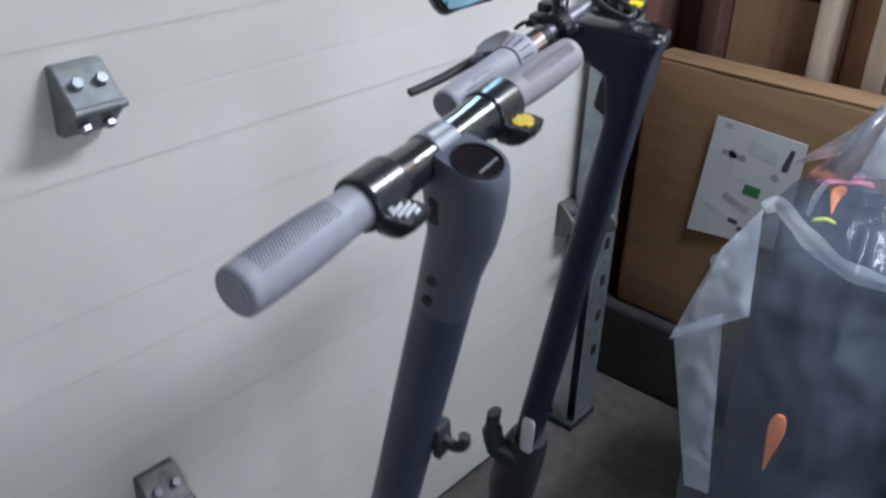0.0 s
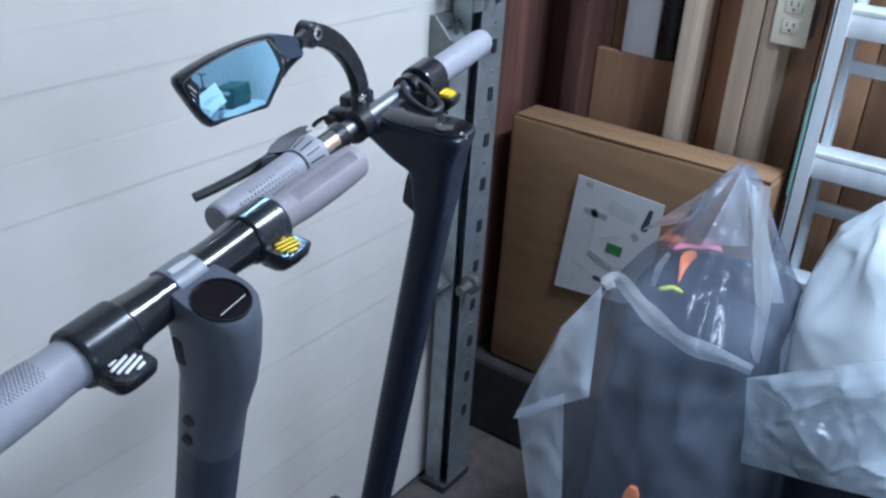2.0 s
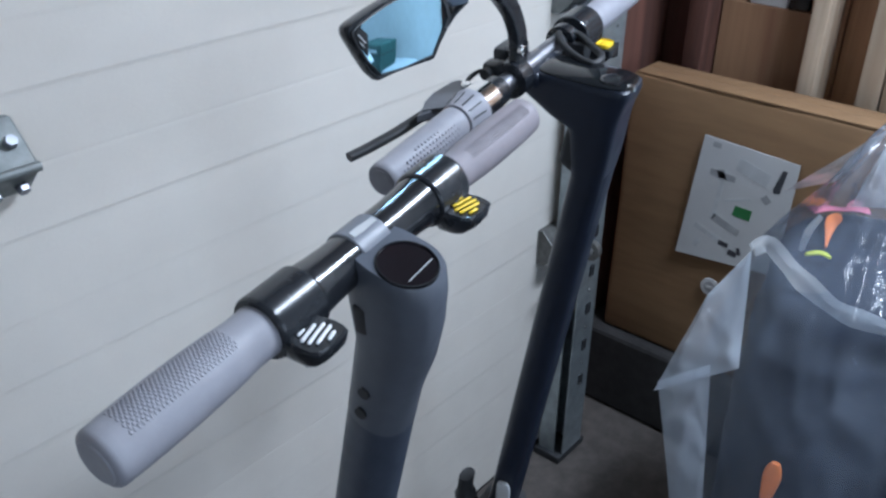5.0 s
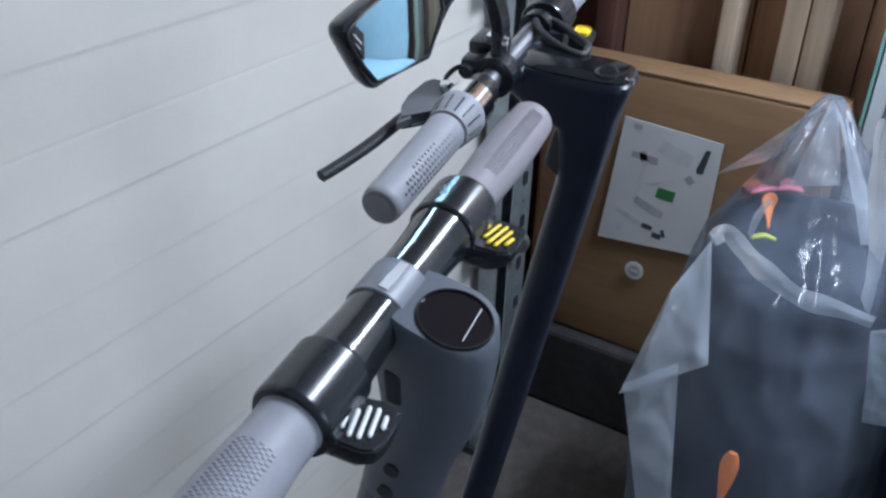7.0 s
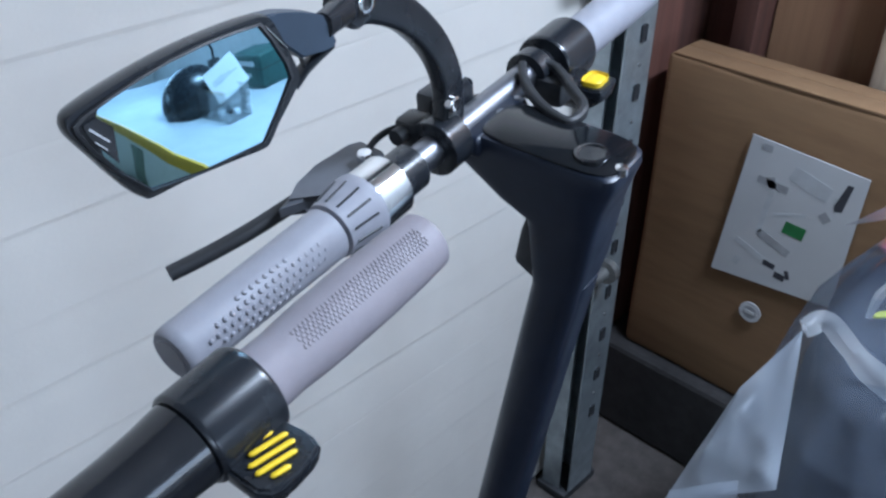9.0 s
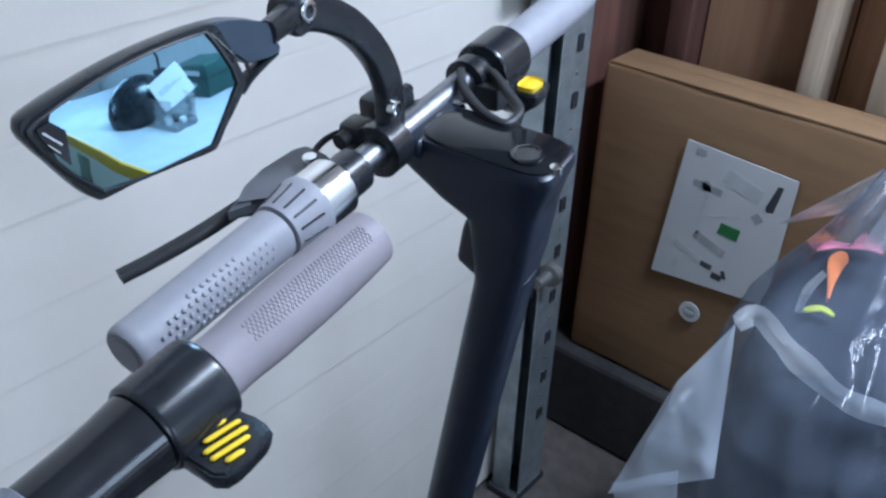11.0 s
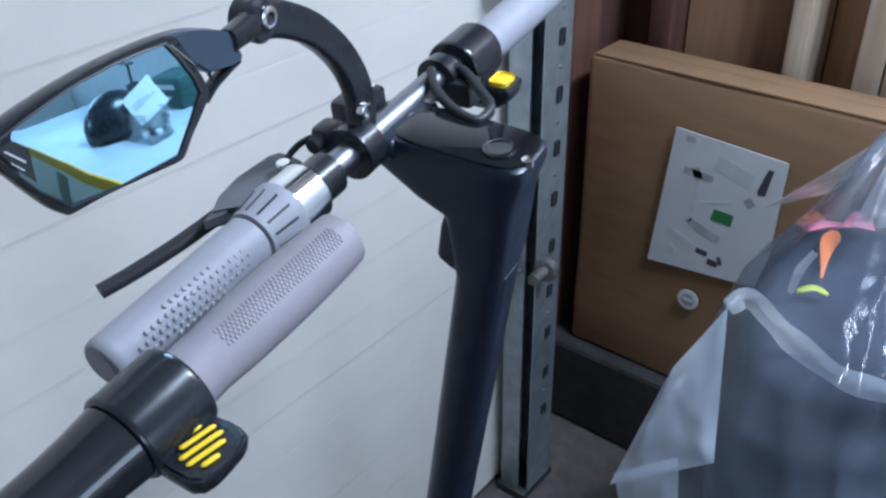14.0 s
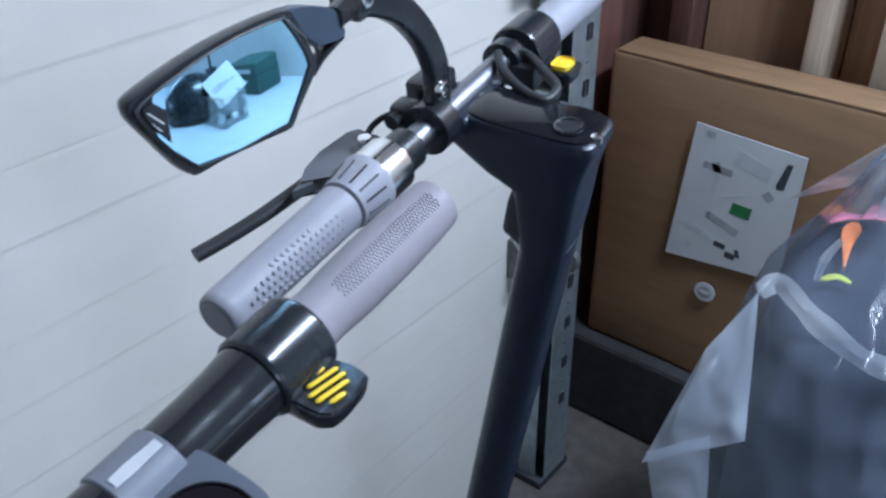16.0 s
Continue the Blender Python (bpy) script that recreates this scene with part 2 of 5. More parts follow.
# ---- builders ----
def part(name, bm, material, parent=None, label="", smooth=True, at=None):
    """Links a bmesh as one mesh object; at: taken off its coordinates (the parent's base)."""
    if at is not None:
        bmesh.ops.translate(bm, verts=bm.verts, vec=-Vector(at))
    bmesh.ops.recalc_face_normals(bm, faces=bm.faces)
    me = bpy.data.meshes.new(name)
    bm.to_mesh(me)
    bm.free()
    me.materials.append(material)
    if smooth:
        me.shade_smooth()
        me.set_sharp_from_angle(angle=radians(38))
    ob = new(name, me)
    if parent:
        ob.parent = parent
    if label:
        ob["label"] = label
    return ob


def box(x0, x1, y0, y1, z0, z1, r=0.0, seg=2, bm=None):
    bm = bm or bmesh.new()
    vs = bmesh.ops.create_cube(bm, size=1.0)["verts"]
    for v in vs:
        v.co = Vector((x0 + (v.co.x + 0.5) * (x1 - x0), y0 + (v.co.y + 0.5) * (y1 - y0), z0 + (v.co.z + 0.5) * (z1 - z0)))
    if r:
        edges = {e for v in vs for e in v.link_edges}
        bmesh.ops.bevel(bm, geom=list(edges), offset=r, segments=seg, affect="EDGES", profile=0.5)
    return bm


def skin(rings, caps=True, closed=True, bm=None):
    """Joins rings of equally many points into one surface."""
    bm = bm or bmesh.new()
    vs = [[bm.verts.new(p) for p in ring] for ring in rings]
    n = len(rings[0])
    for a, b in zip(vs, vs[1:]):
        for i in range(n if closed else n - 1):
            j = (i + 1) % n
            bm.faces.new((a[i], a[j], b[j], b[i]))
    if caps and closed:
        bm.faces.new(vs[0][::-1])
        bm.faces.new(vs[-1])
    return bm


def lathe(profile, seg=32, axis="X", centre=(0, 0, 0), caps=True, bm=None):
    """Turns a profile of (along, radius) round an axis."""
    c = Vector(centre)
    rings = []
    full = [profile[0]]
    for (s0, r0), (s1, r1) in zip(profile, profile[1:]):
        long = math.hypot(s1 - s0, r1 - r0)
        if long > 0.008:
            k = 0.0012 / long
            full += [(s0 + (s1 - s0) * k, r0 + (r1 - r0) * k), (s1 + (s0 - s1) * k, r1 + (r0 - r1) * k)]
        full.append((s1, r1))
    for s, r in full:
        ring = []
        for i in range(seg):
            a = 2 * math.pi * i / seg
            p, q = r * math.cos(a), r * math.sin(a)
            ring.append(c + Vector({"X": (s, p, q), "Y": (p, s, q), "Z": (p, q, s)}[axis]))
        rings.append(ring)
    return skin(rings, caps, True, bm)


def ring_at(cx, cy, cz, hw, hf, hb, tilt=0.0, power=2.4, n=36):
    """A rounded ring round (cx, cy, cz): half width, reach forward and back; tilt lifts its front."""
    out = []
    for i in range(n):
        a = 2 * math.pi * i / n
        c, s = math.cos(a), math.sin(a)
        x = math.copysign(abs(c) ** (2 / power), c) * hw
        y = math.copysign(abs(s) ** (2 / power), s) * (hf if s > 0 else hb)
        out.append(Vector((cx + x, cy + y, cz + y * tilt)))
    return out


def sweep(path, widths, heights, up=(0, 1, 0), n=14, power=2.6, caps=True):
    """A tapering bar of rounded section along a path; widths lie across it, heights along up."""
    path = [Vector(p) for p in path]
    rings = []
    for i, p in enumerate(path):
        t = (path[min(i + 1, len(path) - 1)] - path[max(i - 1, 0)]).normalized()
        side = t.cross(Vector(up)).normalized()
        top = side.cross(t).normalized()
        w = widths[i] if isinstance(widths, (list, tuple)) else widths
        h = heights[i] if isinstance(heights, (list, tuple)) else heights
        ring = []
        for k in range(n):
            a = 2 * math.pi * k / n
            c, s = math.cos(a), math.sin(a)
            ring.append(p + side * (math.copysign(abs(c) ** (2 / power), c) * w / 2) + top * (math.copysign(abs(s) ** (2 / power), s) * h / 2))
        rings.append(ring)
    return skin(rings, caps)


def curve_points(ctrl, n=10):
    """A smooth line through control points (Catmull-Rom)."""
    pts = [Vector(p) for p in ctrl]
    pts = [pts[0] * 2 - pts[1]] + pts + [pts[-1] * 2 - pts[-2]]
    out = []
    for i in range(1, len(pts) - 2):
        a, b, c, d = pts[i - 1:i + 3]
        for k in range(n):
            t = k / n
            out.append(0.5 * (2 * b + (c - a) * t + (2 * a - 5 * b + 4 * c - d) * t * t + (3 * b - a - 3 * c + d) * t ** 3))
    out.append(pts[-2])
    return out


def slab(outline, d0, d1, axis="Y", r=0.0, seg=2):
    """A plate of the given outline, from depth d0 to d1 along an axis, with rounded rims."""
    bm = bmesh.new()

    def at(p, d):
        return {"X": (d, p[0], p[1]), "Y": (p[0], d, p[1]), "Z": (p[0], p[1], d)}[axis]
    a = [bm.verts.new(at(p, d0)) for p in outline]
    b = [bm.verts.new(at(p, d1)) for p in outline]
    fa, fb = bm.faces.new(a), bm.faces.new(b[::-1])
    for i in range(len(a)):
        j = (i + 1) % len(a)
        bm.faces.new((a[i], b[i], b[j], a[j]))
    if r:
        bmesh.ops.bevel(bm, geom=list(set(fa.edges) | set(fb.edges)), offset=r, segments=seg, affect="EDGES")
    return bm


def thing(name, m, label, category, group=""):
    e = new(name)
    e.empty_display_size = 0.05
    e.matrix_world = m
    return tagged(e, label, category, group)


def frame_of(origin, u):
    """A leaning frame: x along the bar, y forward and level, z up along the steering."""
    u = Vector(u).normalized()
    f = Vector((0, 0, 1)).cross(u).normalized()
    w = u.cross(f)
    m = Matrix((u, f, w)).transposed().to_4x4()
    m.translation = origin
    return m


# ---- setting ----
def structure(name, bm, material, label, smooth=False):
    return tagged(part(name, bm, material, None, "", smooth), label, kind="structure")


structure("floor", box(FAR_X - 0.2, STUD_X + 0.3, BACK_Y - 0.2, DOOR_Y + 0.4, -0.12, 0.0), CONCRETE, "stained dark grey concrete garage floor")
structure("ceiling", box(FAR_X - 0.2, STUD_X + 0.3, BACK_Y - 0.2, DOOR_Y + 0.4, CEIL, CEIL + 0.12), PLASTER, "plain white plasterboard ceiling")
structure("wall_west", box(FAR_X - 0.12, FAR_X, BACK_Y - 0.12, DOOR_Y + 0.3, 0, CEIL), PLASTER, "plain white painted wall")


def rear_wall():
    bm = bmesh.new()
    xs = [FAR_X, WIN2[0], WIN2[1], WIN[0], WIN[1], STUD_X + 0.22]
    y0, y1 = BACK_Y - 0.12, BACK_Y
    for a, b in zip(xs[::2], xs[1::2]):
        box(a, b, y0, y1, 0, CEIL, bm=bm)
    for w in (WIN, WIN2):
        box(w[0], w[1], y0, y1, 0, w[2], bm=bm)
        box(w[0], w[1], y0, y1, w[3], CEIL, bm=bm)
    structure("wall_south", bm, PLASTER, "white painted rear wall with two unseen windows")
    for k, w in enumerate((WIN, WIN2)):
        e = thing("window_%d" % (k + 1), pose((w[0] + w[1]) / 2, BACK_Y - 0.06, w[2]), "white framed garage window, unseen, added to let daylight in", "window")
        e["kind"] = "structure"
        hw, h = (w[1] - w[0]) / 2, w[3] - w[2]
        bm = bmesh.new()
        box(-hw, -hw + 0.05, -0.04, 0.04, 0, h, bm=bm), box(hw - 0.05, hw, -0.04, 0.04, 0, h, bm=bm)
        box(-hw + 0.05, hw - 0.05, -0.04, 0.04, 0, 0.05, bm=bm), box(-hw + 0.05, hw - 0.05, -0.04, 0.04, h - 0.05, h, bm=bm)
        part("window_frame", bm, WHITE_PLASTIC, e, smooth=False)
        pane = part("pane", box(-hw + 0.05, hw - 0.05, -0.052, -0.047, 0.05, h - 0.05), GLASS, e, smooth=False)
        pane.visible_shadow = False


rear_wall()
# raised concrete footing under the stud wall, coloured near black for the shade there
structure("curb_east", box(1.83, STUD_X + 0.22, BACK_Y, DOOR_Y + 0.06, 0.0, CURB, 0.012), SHADED_CURB, "dirty concrete footing under the stud wall, darkened for shade")
structure("wall_east", box(STUD_X + 0.115, STUD_X + 0.22, BACK_Y, DOOR_Y + 0.3, CURB, CEIL), RED_WOOD, "dark outer boarding behind the studs")


structure("wall_panel", box(STUD_X - 0.014, STUD_X - 0.001, BACK_Y, -0.5, CURB, CEIL), PLASTER, "white boarded stretch of the side wall")


def overhead_door():
    """Sectional door: each section a pan with shallow pressed grooves."""
    e = thing("garage_door", pose(-0.2, DOOR_Y, 0.0), "closed pale beige sectional steel garage door", "garage door")
    x0, x1 = -2.3, 1.86
    joints = [0.012, 0.50, 1.090, 1.68, 2.27]
    for z0, z1 in zip(joints, joints[1:]):
        prof = [(0.0003, z0 + 0.00005), (0.0, z0 + 0.004)]
        for up, deep in ((0.081, 0.0016), (0.155, 0.0009), (0.235, 0.0014), (0.328, 0.0012), (0.407, 0.0009), (0.509, 0.0018)):
            g = z0 + up
            if g < z1 - 0.03:
                prof += [(0.0, g - 0.020), (deep * 0.10, g - 0.012), (deep * 0.25, g - 0.004), (deep * 0.22, g + 0.001), (-deep * 0.16, g + 0.006), (-deep * 0.10, g + 0.013), (0.0, g + 0.024)]
        prof += [(0.0, z1 - 0.004), (0.0003, z1 - 0.00005), (0.045, z1 - 0.00005), (0.045, z0 + 0.00005)]
        rings = [[Vector((x, y, z)) for y, z in prof] for x in (x0, x1)]
        part("door_section", skin(rings), DOOR_PAINT, e, smooth=False, at=(0, 0, 0))
    part("bottom_seal", box(x0, x1, 0.002, 0.043, 0.0, 0.012, 0.003), BLACK_MATT, e, "black rubber bottom seal")
    return e


GARAGE_DOOR = overhead_door()
# unseen wall added outside the shut door to close the room off
structure("wall_north", box(FAR_X, STUD_X + 0.22, DOOR_Y + 0.3, DOOR_Y + 0.42, 0, CEIL), PLASTER, "unseen wall added beyond the garage door to close the room")


def door_hinge(x, z, material):
    """Galvanised hinge folded to a ridge that stands off the door, with four bolts."""
    w = 0.031
    base = Vector((-0.2, DOOR_Y, 0.0))
    prof = [(-0.0005, 0.047), (-0.012, 0.048), (-0.018, 0.043), (-0.056, 0.004), (-0.060, -0.002), (-0.058, -0.008), (-0.026, -0.040), (-0.018, -0.046), (-0.0005, -0.047)]
    prof = [(y * 0.9, zz * 0.88) for y, zz in prof]
    rings = [[Vector((x + sx, DOOR_Y + y, z + zz)) for y, zz in prof] for sx in (-w, -w + 0.002, w - 0.002, w)]
    for ring, k in ((rings[0], 0.97), (rings[3], 0.97)):
        for q in ring:
            q.y, q.z = DOOR_Y + (q.y - DOOR_Y) * k, z + (q.z - z) * k
    plate = part("hinge", skin(rings, True), material, GARAGE_DOOR, "galvanised steel hinge bolted to the door", False, base)
    part("knuckle", lathe([(-w - 0.001, 0.0055), (w + 0.001, 0.0055)], 16, "X", (x, DOOR_Y - 0.053, z - 0.002)), material, plate, "", True, base)
    for sx in (-0.015, 0.015):
        for y, zz in ((-0.0325, 0.0216), (-0.036, -0.0229)):
            bm = lathe([(-0.010, 0.0065), (-0.004, 0.0078), (0.004, 0.0050)], 6, "Y", (0, 0, 0))
            for v in bm.verts:
                v.co = Vector((x + sx, DOOR_Y + y, z + zz)) + Matrix.Rotation(radians(-42 if zz > 0 else 40), 3, "X") @ v.co
            part("bolt", bm, ALLOY, plate, "", False, base)


door_hinge(0.483, 1.113, ZINC)
door_hinge(0.500, 0.497, DARK_ZINC)
door_hinge(1.555, 1.113, ZINC)
door_hinge(1.565, 0.575, DARK_ZINC)


def door_track(x, y):
    """Vertical roller track: a steel channel with slots along its flange and wall brackets."""
    e = thing("door_track", pose(x, y, 0.0), "galvanised steel vertical door track with dark slots", "door track")
    z0, z1 = 0.02, 2.3
    part("lip", box(-0.040, -0.0375, -0.012, 0.0272, z0, z1), TRACK_STEEL, e, smooth=False)
    part("web", box(-0.040, 0.0298, 0.0275, 0.03, z0, z1), TRACK_STEEL, e, smooth=False)
    part("side", box(0.03, 0.0325, -0.0305, 0.03, z0, z1), TRACK_STEEL, e, smooth=False)
    part("flange", box(-0.034, 0.044, -0.0335, -0.031, z0, z1), TRACK_STEEL, e, smooth=False)
    for k in range(18):
        z = 0.222 + k * 0.097
        part("slot", box(0.004, 0.019, -0.0352, -0.0338, z - 0.014, z + 0.014, 0.003, 2), BLACK_MATT, e, smooth=False)
        part("rivet", lathe([(-0.0352, 0.0025), (-0.0338, 0.0035)], 10, "Y", (0.012, 0, z + 0.046)), DARK_ZINC, e)
    bm = box(-0.075, -0.045, -0.04, -0.036, 1.17, 1.27, 0.002)
    box(-0.078, -0.048, -0.036, 0.02, 1.214, 1.226, bm=bm)
    part("roller_bracket", bm, ZINC, e, "dirty zinc roller bracket", smooth=False)
    for z in (0.585, 1.22):
        part("roller", lathe([(-0.07, 0.011), (-0.035, 0.011), (-0.034, 0.022), (-0.02, 0.022)], 20, "X", (0, -0.05, z)), DARK_ZINC, e)
    # foot coloured black for the shade at the track's lower end
    part("foot_bracket", box(-0.05, 0.06, -0.034, 0.035, 0.0, 0.02, 0.002), BLACK_MATT, e)


door_track(1.613, 0.925)
structure("door_jamb", box(1.66, STUD_X + 0.115, DOOR_Y + 0.05, DOOR_Y + 0.14, 0.0, CEIL), RED_WOOD, "dark reddish timber door jamb")


# ---- stud wall ----
def post(name, y0, y1, material, label, x0=STUD_X, x1=STUD_X + 0.09, z0=CURB, z1=CEIL, lean=0.0):
    bm = box(x0, x1, y0, y1, z0, z1, 0.003)
    for v in bm.verts:
        v.co.y += (v.co.z - z0) * lean
    return structure(name, bm, material, label, True)


post("stud", 0.630, 0.665, STUD, "bare sawn pine wall stud")
post("stud", 0.500, 0.544, STUD, "bare sawn pine wall stud, one of a pair")
post("stud", 0.454, 0.496, STUD, "bare sawn pine wall stud, one of a pair")
for y in (0.04, -0.42, -0.85, -1.3, -1.8, -2.3, -2.8):
    post("stud", y - 0.02, y + 0.02, STUD, "bare sawn pine wall stud")
post("stud", 1.035, 1.11, RED_WOOD, "dark reddish corner post")
post("stud", 0.885, 0.930, RED_WOOD, "dark reddish wall stud")
# boarding between the studs
rng = random.Random(4)
edges = [1.09, 0.93, 0.86, 0.745, 0.62, 0.515, 0.40, 0.285, 0.17, 0.06, -0.06, -0.2, -0.36]
for k, (a, b) in enumerate(zip(edges, edges[1:])):
    m = RED_WOOD if k < 2 else SHEATH
    post("board", b + 0.0015, a - 0.0015, m, "rough brown vertical wall board", STUD_X + 0.092 + rng.uniform(0, 0.004), STUD_X + 0.113, CURB, CEIL)
# plywood offcut nailed between the studs, and boards hung above it
structure("plywood_panel", box(STUD_X + 0.066, STUD_X + 0.09, 0.670, 0.882, 0.2, 1.020, 0.002), SHEATH, "tan plywood panel between the studs")
tagged(part("white_board", box(STUD_X + 0.067, STUD_X + 0.088, 0.741, 0.822, 1.0205, 1.75, 0.003), PLASTER), "off-white painted board standing between the studs", "board")
tagged(part("black_board", box(STUD_X + 0.067, STUD_X + 0.089, 0.694, 0.738, 1.0205, 1.7, 0.006), BLACK_SATIN), "narrow black board standing between the studs", "board")


def outlet(y, z):
    e = thing("wall_outlet", pose(STUD_X - 0.001, y, z), "ivory double socket with a square cover plate on a stud", "outlet")
    part("cover_plate", box(-0.007, 0.0, -0.036, 0.036, -0.058, 0.058, 0.004, 3), IVORY, e)
    for dz in (0.02, -0.02):
        face = part("socket", box(-0.0095, -0.006, -0.017, 0.017, dz - 0.0145, dz + 0.0145, 0.003, 3), IVORY, e)
        for dy in (-0.0065, 0.0065):
            part("slot", box(-0.0101, -0.009, dy - 0.001, dy + 0.001, dz, dz + 0.009), BLACK_MATT, face, smooth=False)
        part("ground_hole", lathe([(-0.0101, 0.0026), (-0.009, 0.0026)], 12, "X", (0, 0, dz - 0.007)), BLACK_MATT, face)


outlet(0.440, 1.178)
tagged(part("outlet_box", box(STUD_X + 0.001, STUD_X + 0.06, 0.408, 0.4515, 1.13, 1.23, 0.004), BLACK_MATT), "dark metal wiring box beside the stud", "outlet box")


# ---- the big carton with its picture sheet ----
def carton():
    X0, X1, Y0, Y1, Z0, Z1 = 1.86, 1.955, 0.37, 0.975, CURB, 0.883
    e = thing("cardboard_box", pose(X0, Y1, Z0), "large flat brown cardboard carton standing on the footing", "box")
    base = (X0, Y1, Z0)
    bm = box(X0, X1, Y0, Y1, Z0, Z1, 0.012, 3)
    bmesh.ops.subdivide_edges(bm, edges=bm.edges, cuts=5, use_grid_fill=True)
    for v in bm.verts:
        v.co += Vector((noise.noise(v.co * 4) * 0.004, noise.noise(v.co * 5 + Vector((7, 0, 0))) * 0.003, noise.noise(v.co * 6 + Vector((0, 5, 0))) * 0.004))
    part("body", bm, CARD, e, at=base)
    part("top_flap", box(X0 + 0.0015, X1 - 0.044, Y0 + 0.004, Y1 - 0.012, Z1 - 0.002, Z1 + 0.0035, 0.002), CARD, e, at=base)
    part("top_flap", box(X1 - 0.0432, X1 - 0.0015, Y0 + 0.004, Y1 - 0.012, Z1 - 0.002, Z1 + 0.0035, 0.002), CARD, e, at=base)
    d0, d1 = X0 - 0.0085, X0 - 0.0065
    sheet = part("picture_sheet", slab([(0.782, 0.789), (0.575, 0.777), (0.579, 0.520), (0.808, 0.498)], d0, d1, "X"), PAPER, e, "white printed sheet with a folded-vehicle drawing", False, base)
    p0, p1 = d0 - 0.0006, d0 - 0.0002

    def ink(outline, m, name="print"):
        part(name, slab(outline, p0, p1, "X"), m, sheet, "", False, base)

    def bar(y0, z0, y1, z1, w, m):
        a, b = Vector((y0, z0)), Vector((y1, z1))
        s = Vector((-(b - a).y, (b - a).x)).normalized() * (w / 2)
        ink([a + s, b + s, b - s, a - s], m)
    bar(0.760, 0.774, 0.742, 0.773, 0.012, INK_GREY)
    # drawing of a scooter: handlebar, stem, deck, wheels
    bar(0.757, 0.712, 0.700, 0.708, 0.014, INK_GREY)
    bar(0.735, 0.722, 0.728, 0.702, 0.016, INK_GREY)
    bar(0.727, 0.700, 0.735, 0.610, 0.010, INK_PALE)
    bar(0.735, 0.612, 0.672, 0.590, 0.016, INK_GREY)
    bar(0.773, 0.580, 0.715, 0.560, 0.012, INK_PALE)
    bar(0.715, 0.655, 0.660, 0.675, 0.006, INK_PALE)
    bar(0.700, 0.745, 0.630, 0.725, 0.030, INK_PALE)
    ink([(0.606, 0.757), (0.596, 0.757), (0.604, 0.705), (0.617, 0.703), (0.619, 0.712)], INK)
    ink([(0.690, 0.652), (0.652, 0.650), (0.655, 0.625), (0.694, 0.628)], INK_GREEN)
    bar(0.713, 0.556, 0.690, 0.553, 0.011, INK)
    bar(0.688, 0.540, 0.668, 0.538, 0.013, INK)
    bar(0.668, 0.556, 0.662, 0.540, 0.008, INK)
    bar(0.768, 0.540, 0.757, 0.534, 0.020, INK_PALE)
    bar(0.635, 0.690, 0.622, 0.678, 0.016, INK_GREY)
    disc = part("sticker", lathe([(d0, 0.0215), (d1, 0.0215)], 28, "X", (0, 0.714, 0.439)), PAPER, e, "round white sticker with a grey mark", False, base)
    part("print", lathe([(p0, 0.0135), (p1, 0.0135)], 24, "X", (0, 0.714, 0.439)), INK_GREY, disc, "", False, base)
    part("print", slab([(0.724, 0.442), (0.704, 0.442), (0.704, 0.436), (0.724, 0.436)], p0 - 0.001, p0 - 0.0002, "X"), PAPER, disc, "", False, base)


carton()


# ---- scooters ----
def grip_texture(parent, base, x0, x1, r, a0, a1, step, material, style):
    """Raised knobs over a band of a grip: small lozenges or round dots."""
    bm = bmesh.new()
    rows = int((a1 - a0) / step)
    r_mid = r((x0 + x1) / 2) if callable(r) else r
    nx = int((x1 - x0) / (step * r_mid * 1.05))
    for i in range(nx):
        for k in range(rows):
            x = x0 + (i + 0.5 * (k % 2)) * (x1 - x0) / nx
            a = a0 + (k + 0.5) * step
            mid = abs(k + 0.5 - rows / 2) / (rows / 2)
            if style == "dots" and mid > 0.3 + 0.7 * math.sin(math.pi * min(max((i + 0.5) / nx, 0), 1)):
                continue
            rr = r(x) if callable(r) else r
            c = Vector((x, rr * math.cos(a), rr * math.sin(a)))
            n = Vector((0, math.cos(a), math.sin(a)))
            t = Vector((0, -math.sin(a), math.cos(a)))
            s = 0.0016
            h = 0.0008 if style == "dots" else 0.0005
            ax = Vector((1, 0, 0))
            if style == "dots":
                ring = [ax * math.cos(q * math.pi / 4) + t * math.sin(q * math.pi / 4) for q in range(8)]
                base_pts = [c + d * s - n * 0.0003 for d in ring]
                mid_pts = [c + d * s * 0.55 + n * h for d in ring]
            else:
                four = (ax * ((x1 - x0) / nx * 0.47), t * (step * rr * 0.94), ax * ((x1 - x0) / nx * -0.47), t * (step * rr * -0.94))
                base_pts = [c + d - n * 0.0004 for d in four]
                mid_pts = [c + d * 0.4 + n * h for d in four]
            vb, vm = [bm.verts.new(p) for p in base_pts], [bm.verts.new(p) for p in mid_pts]
            for j in range(len(vb)):
                q = (j + 1) % len(vb)
                bm.faces.new((vb[j], vb[q], vm[q], vm[j]))
            bm.faces.new(vm)
    ob = part("knurling", bm, material, parent, "", style == "dots", base)
    ob["kind"] = "stuff"
    return ob


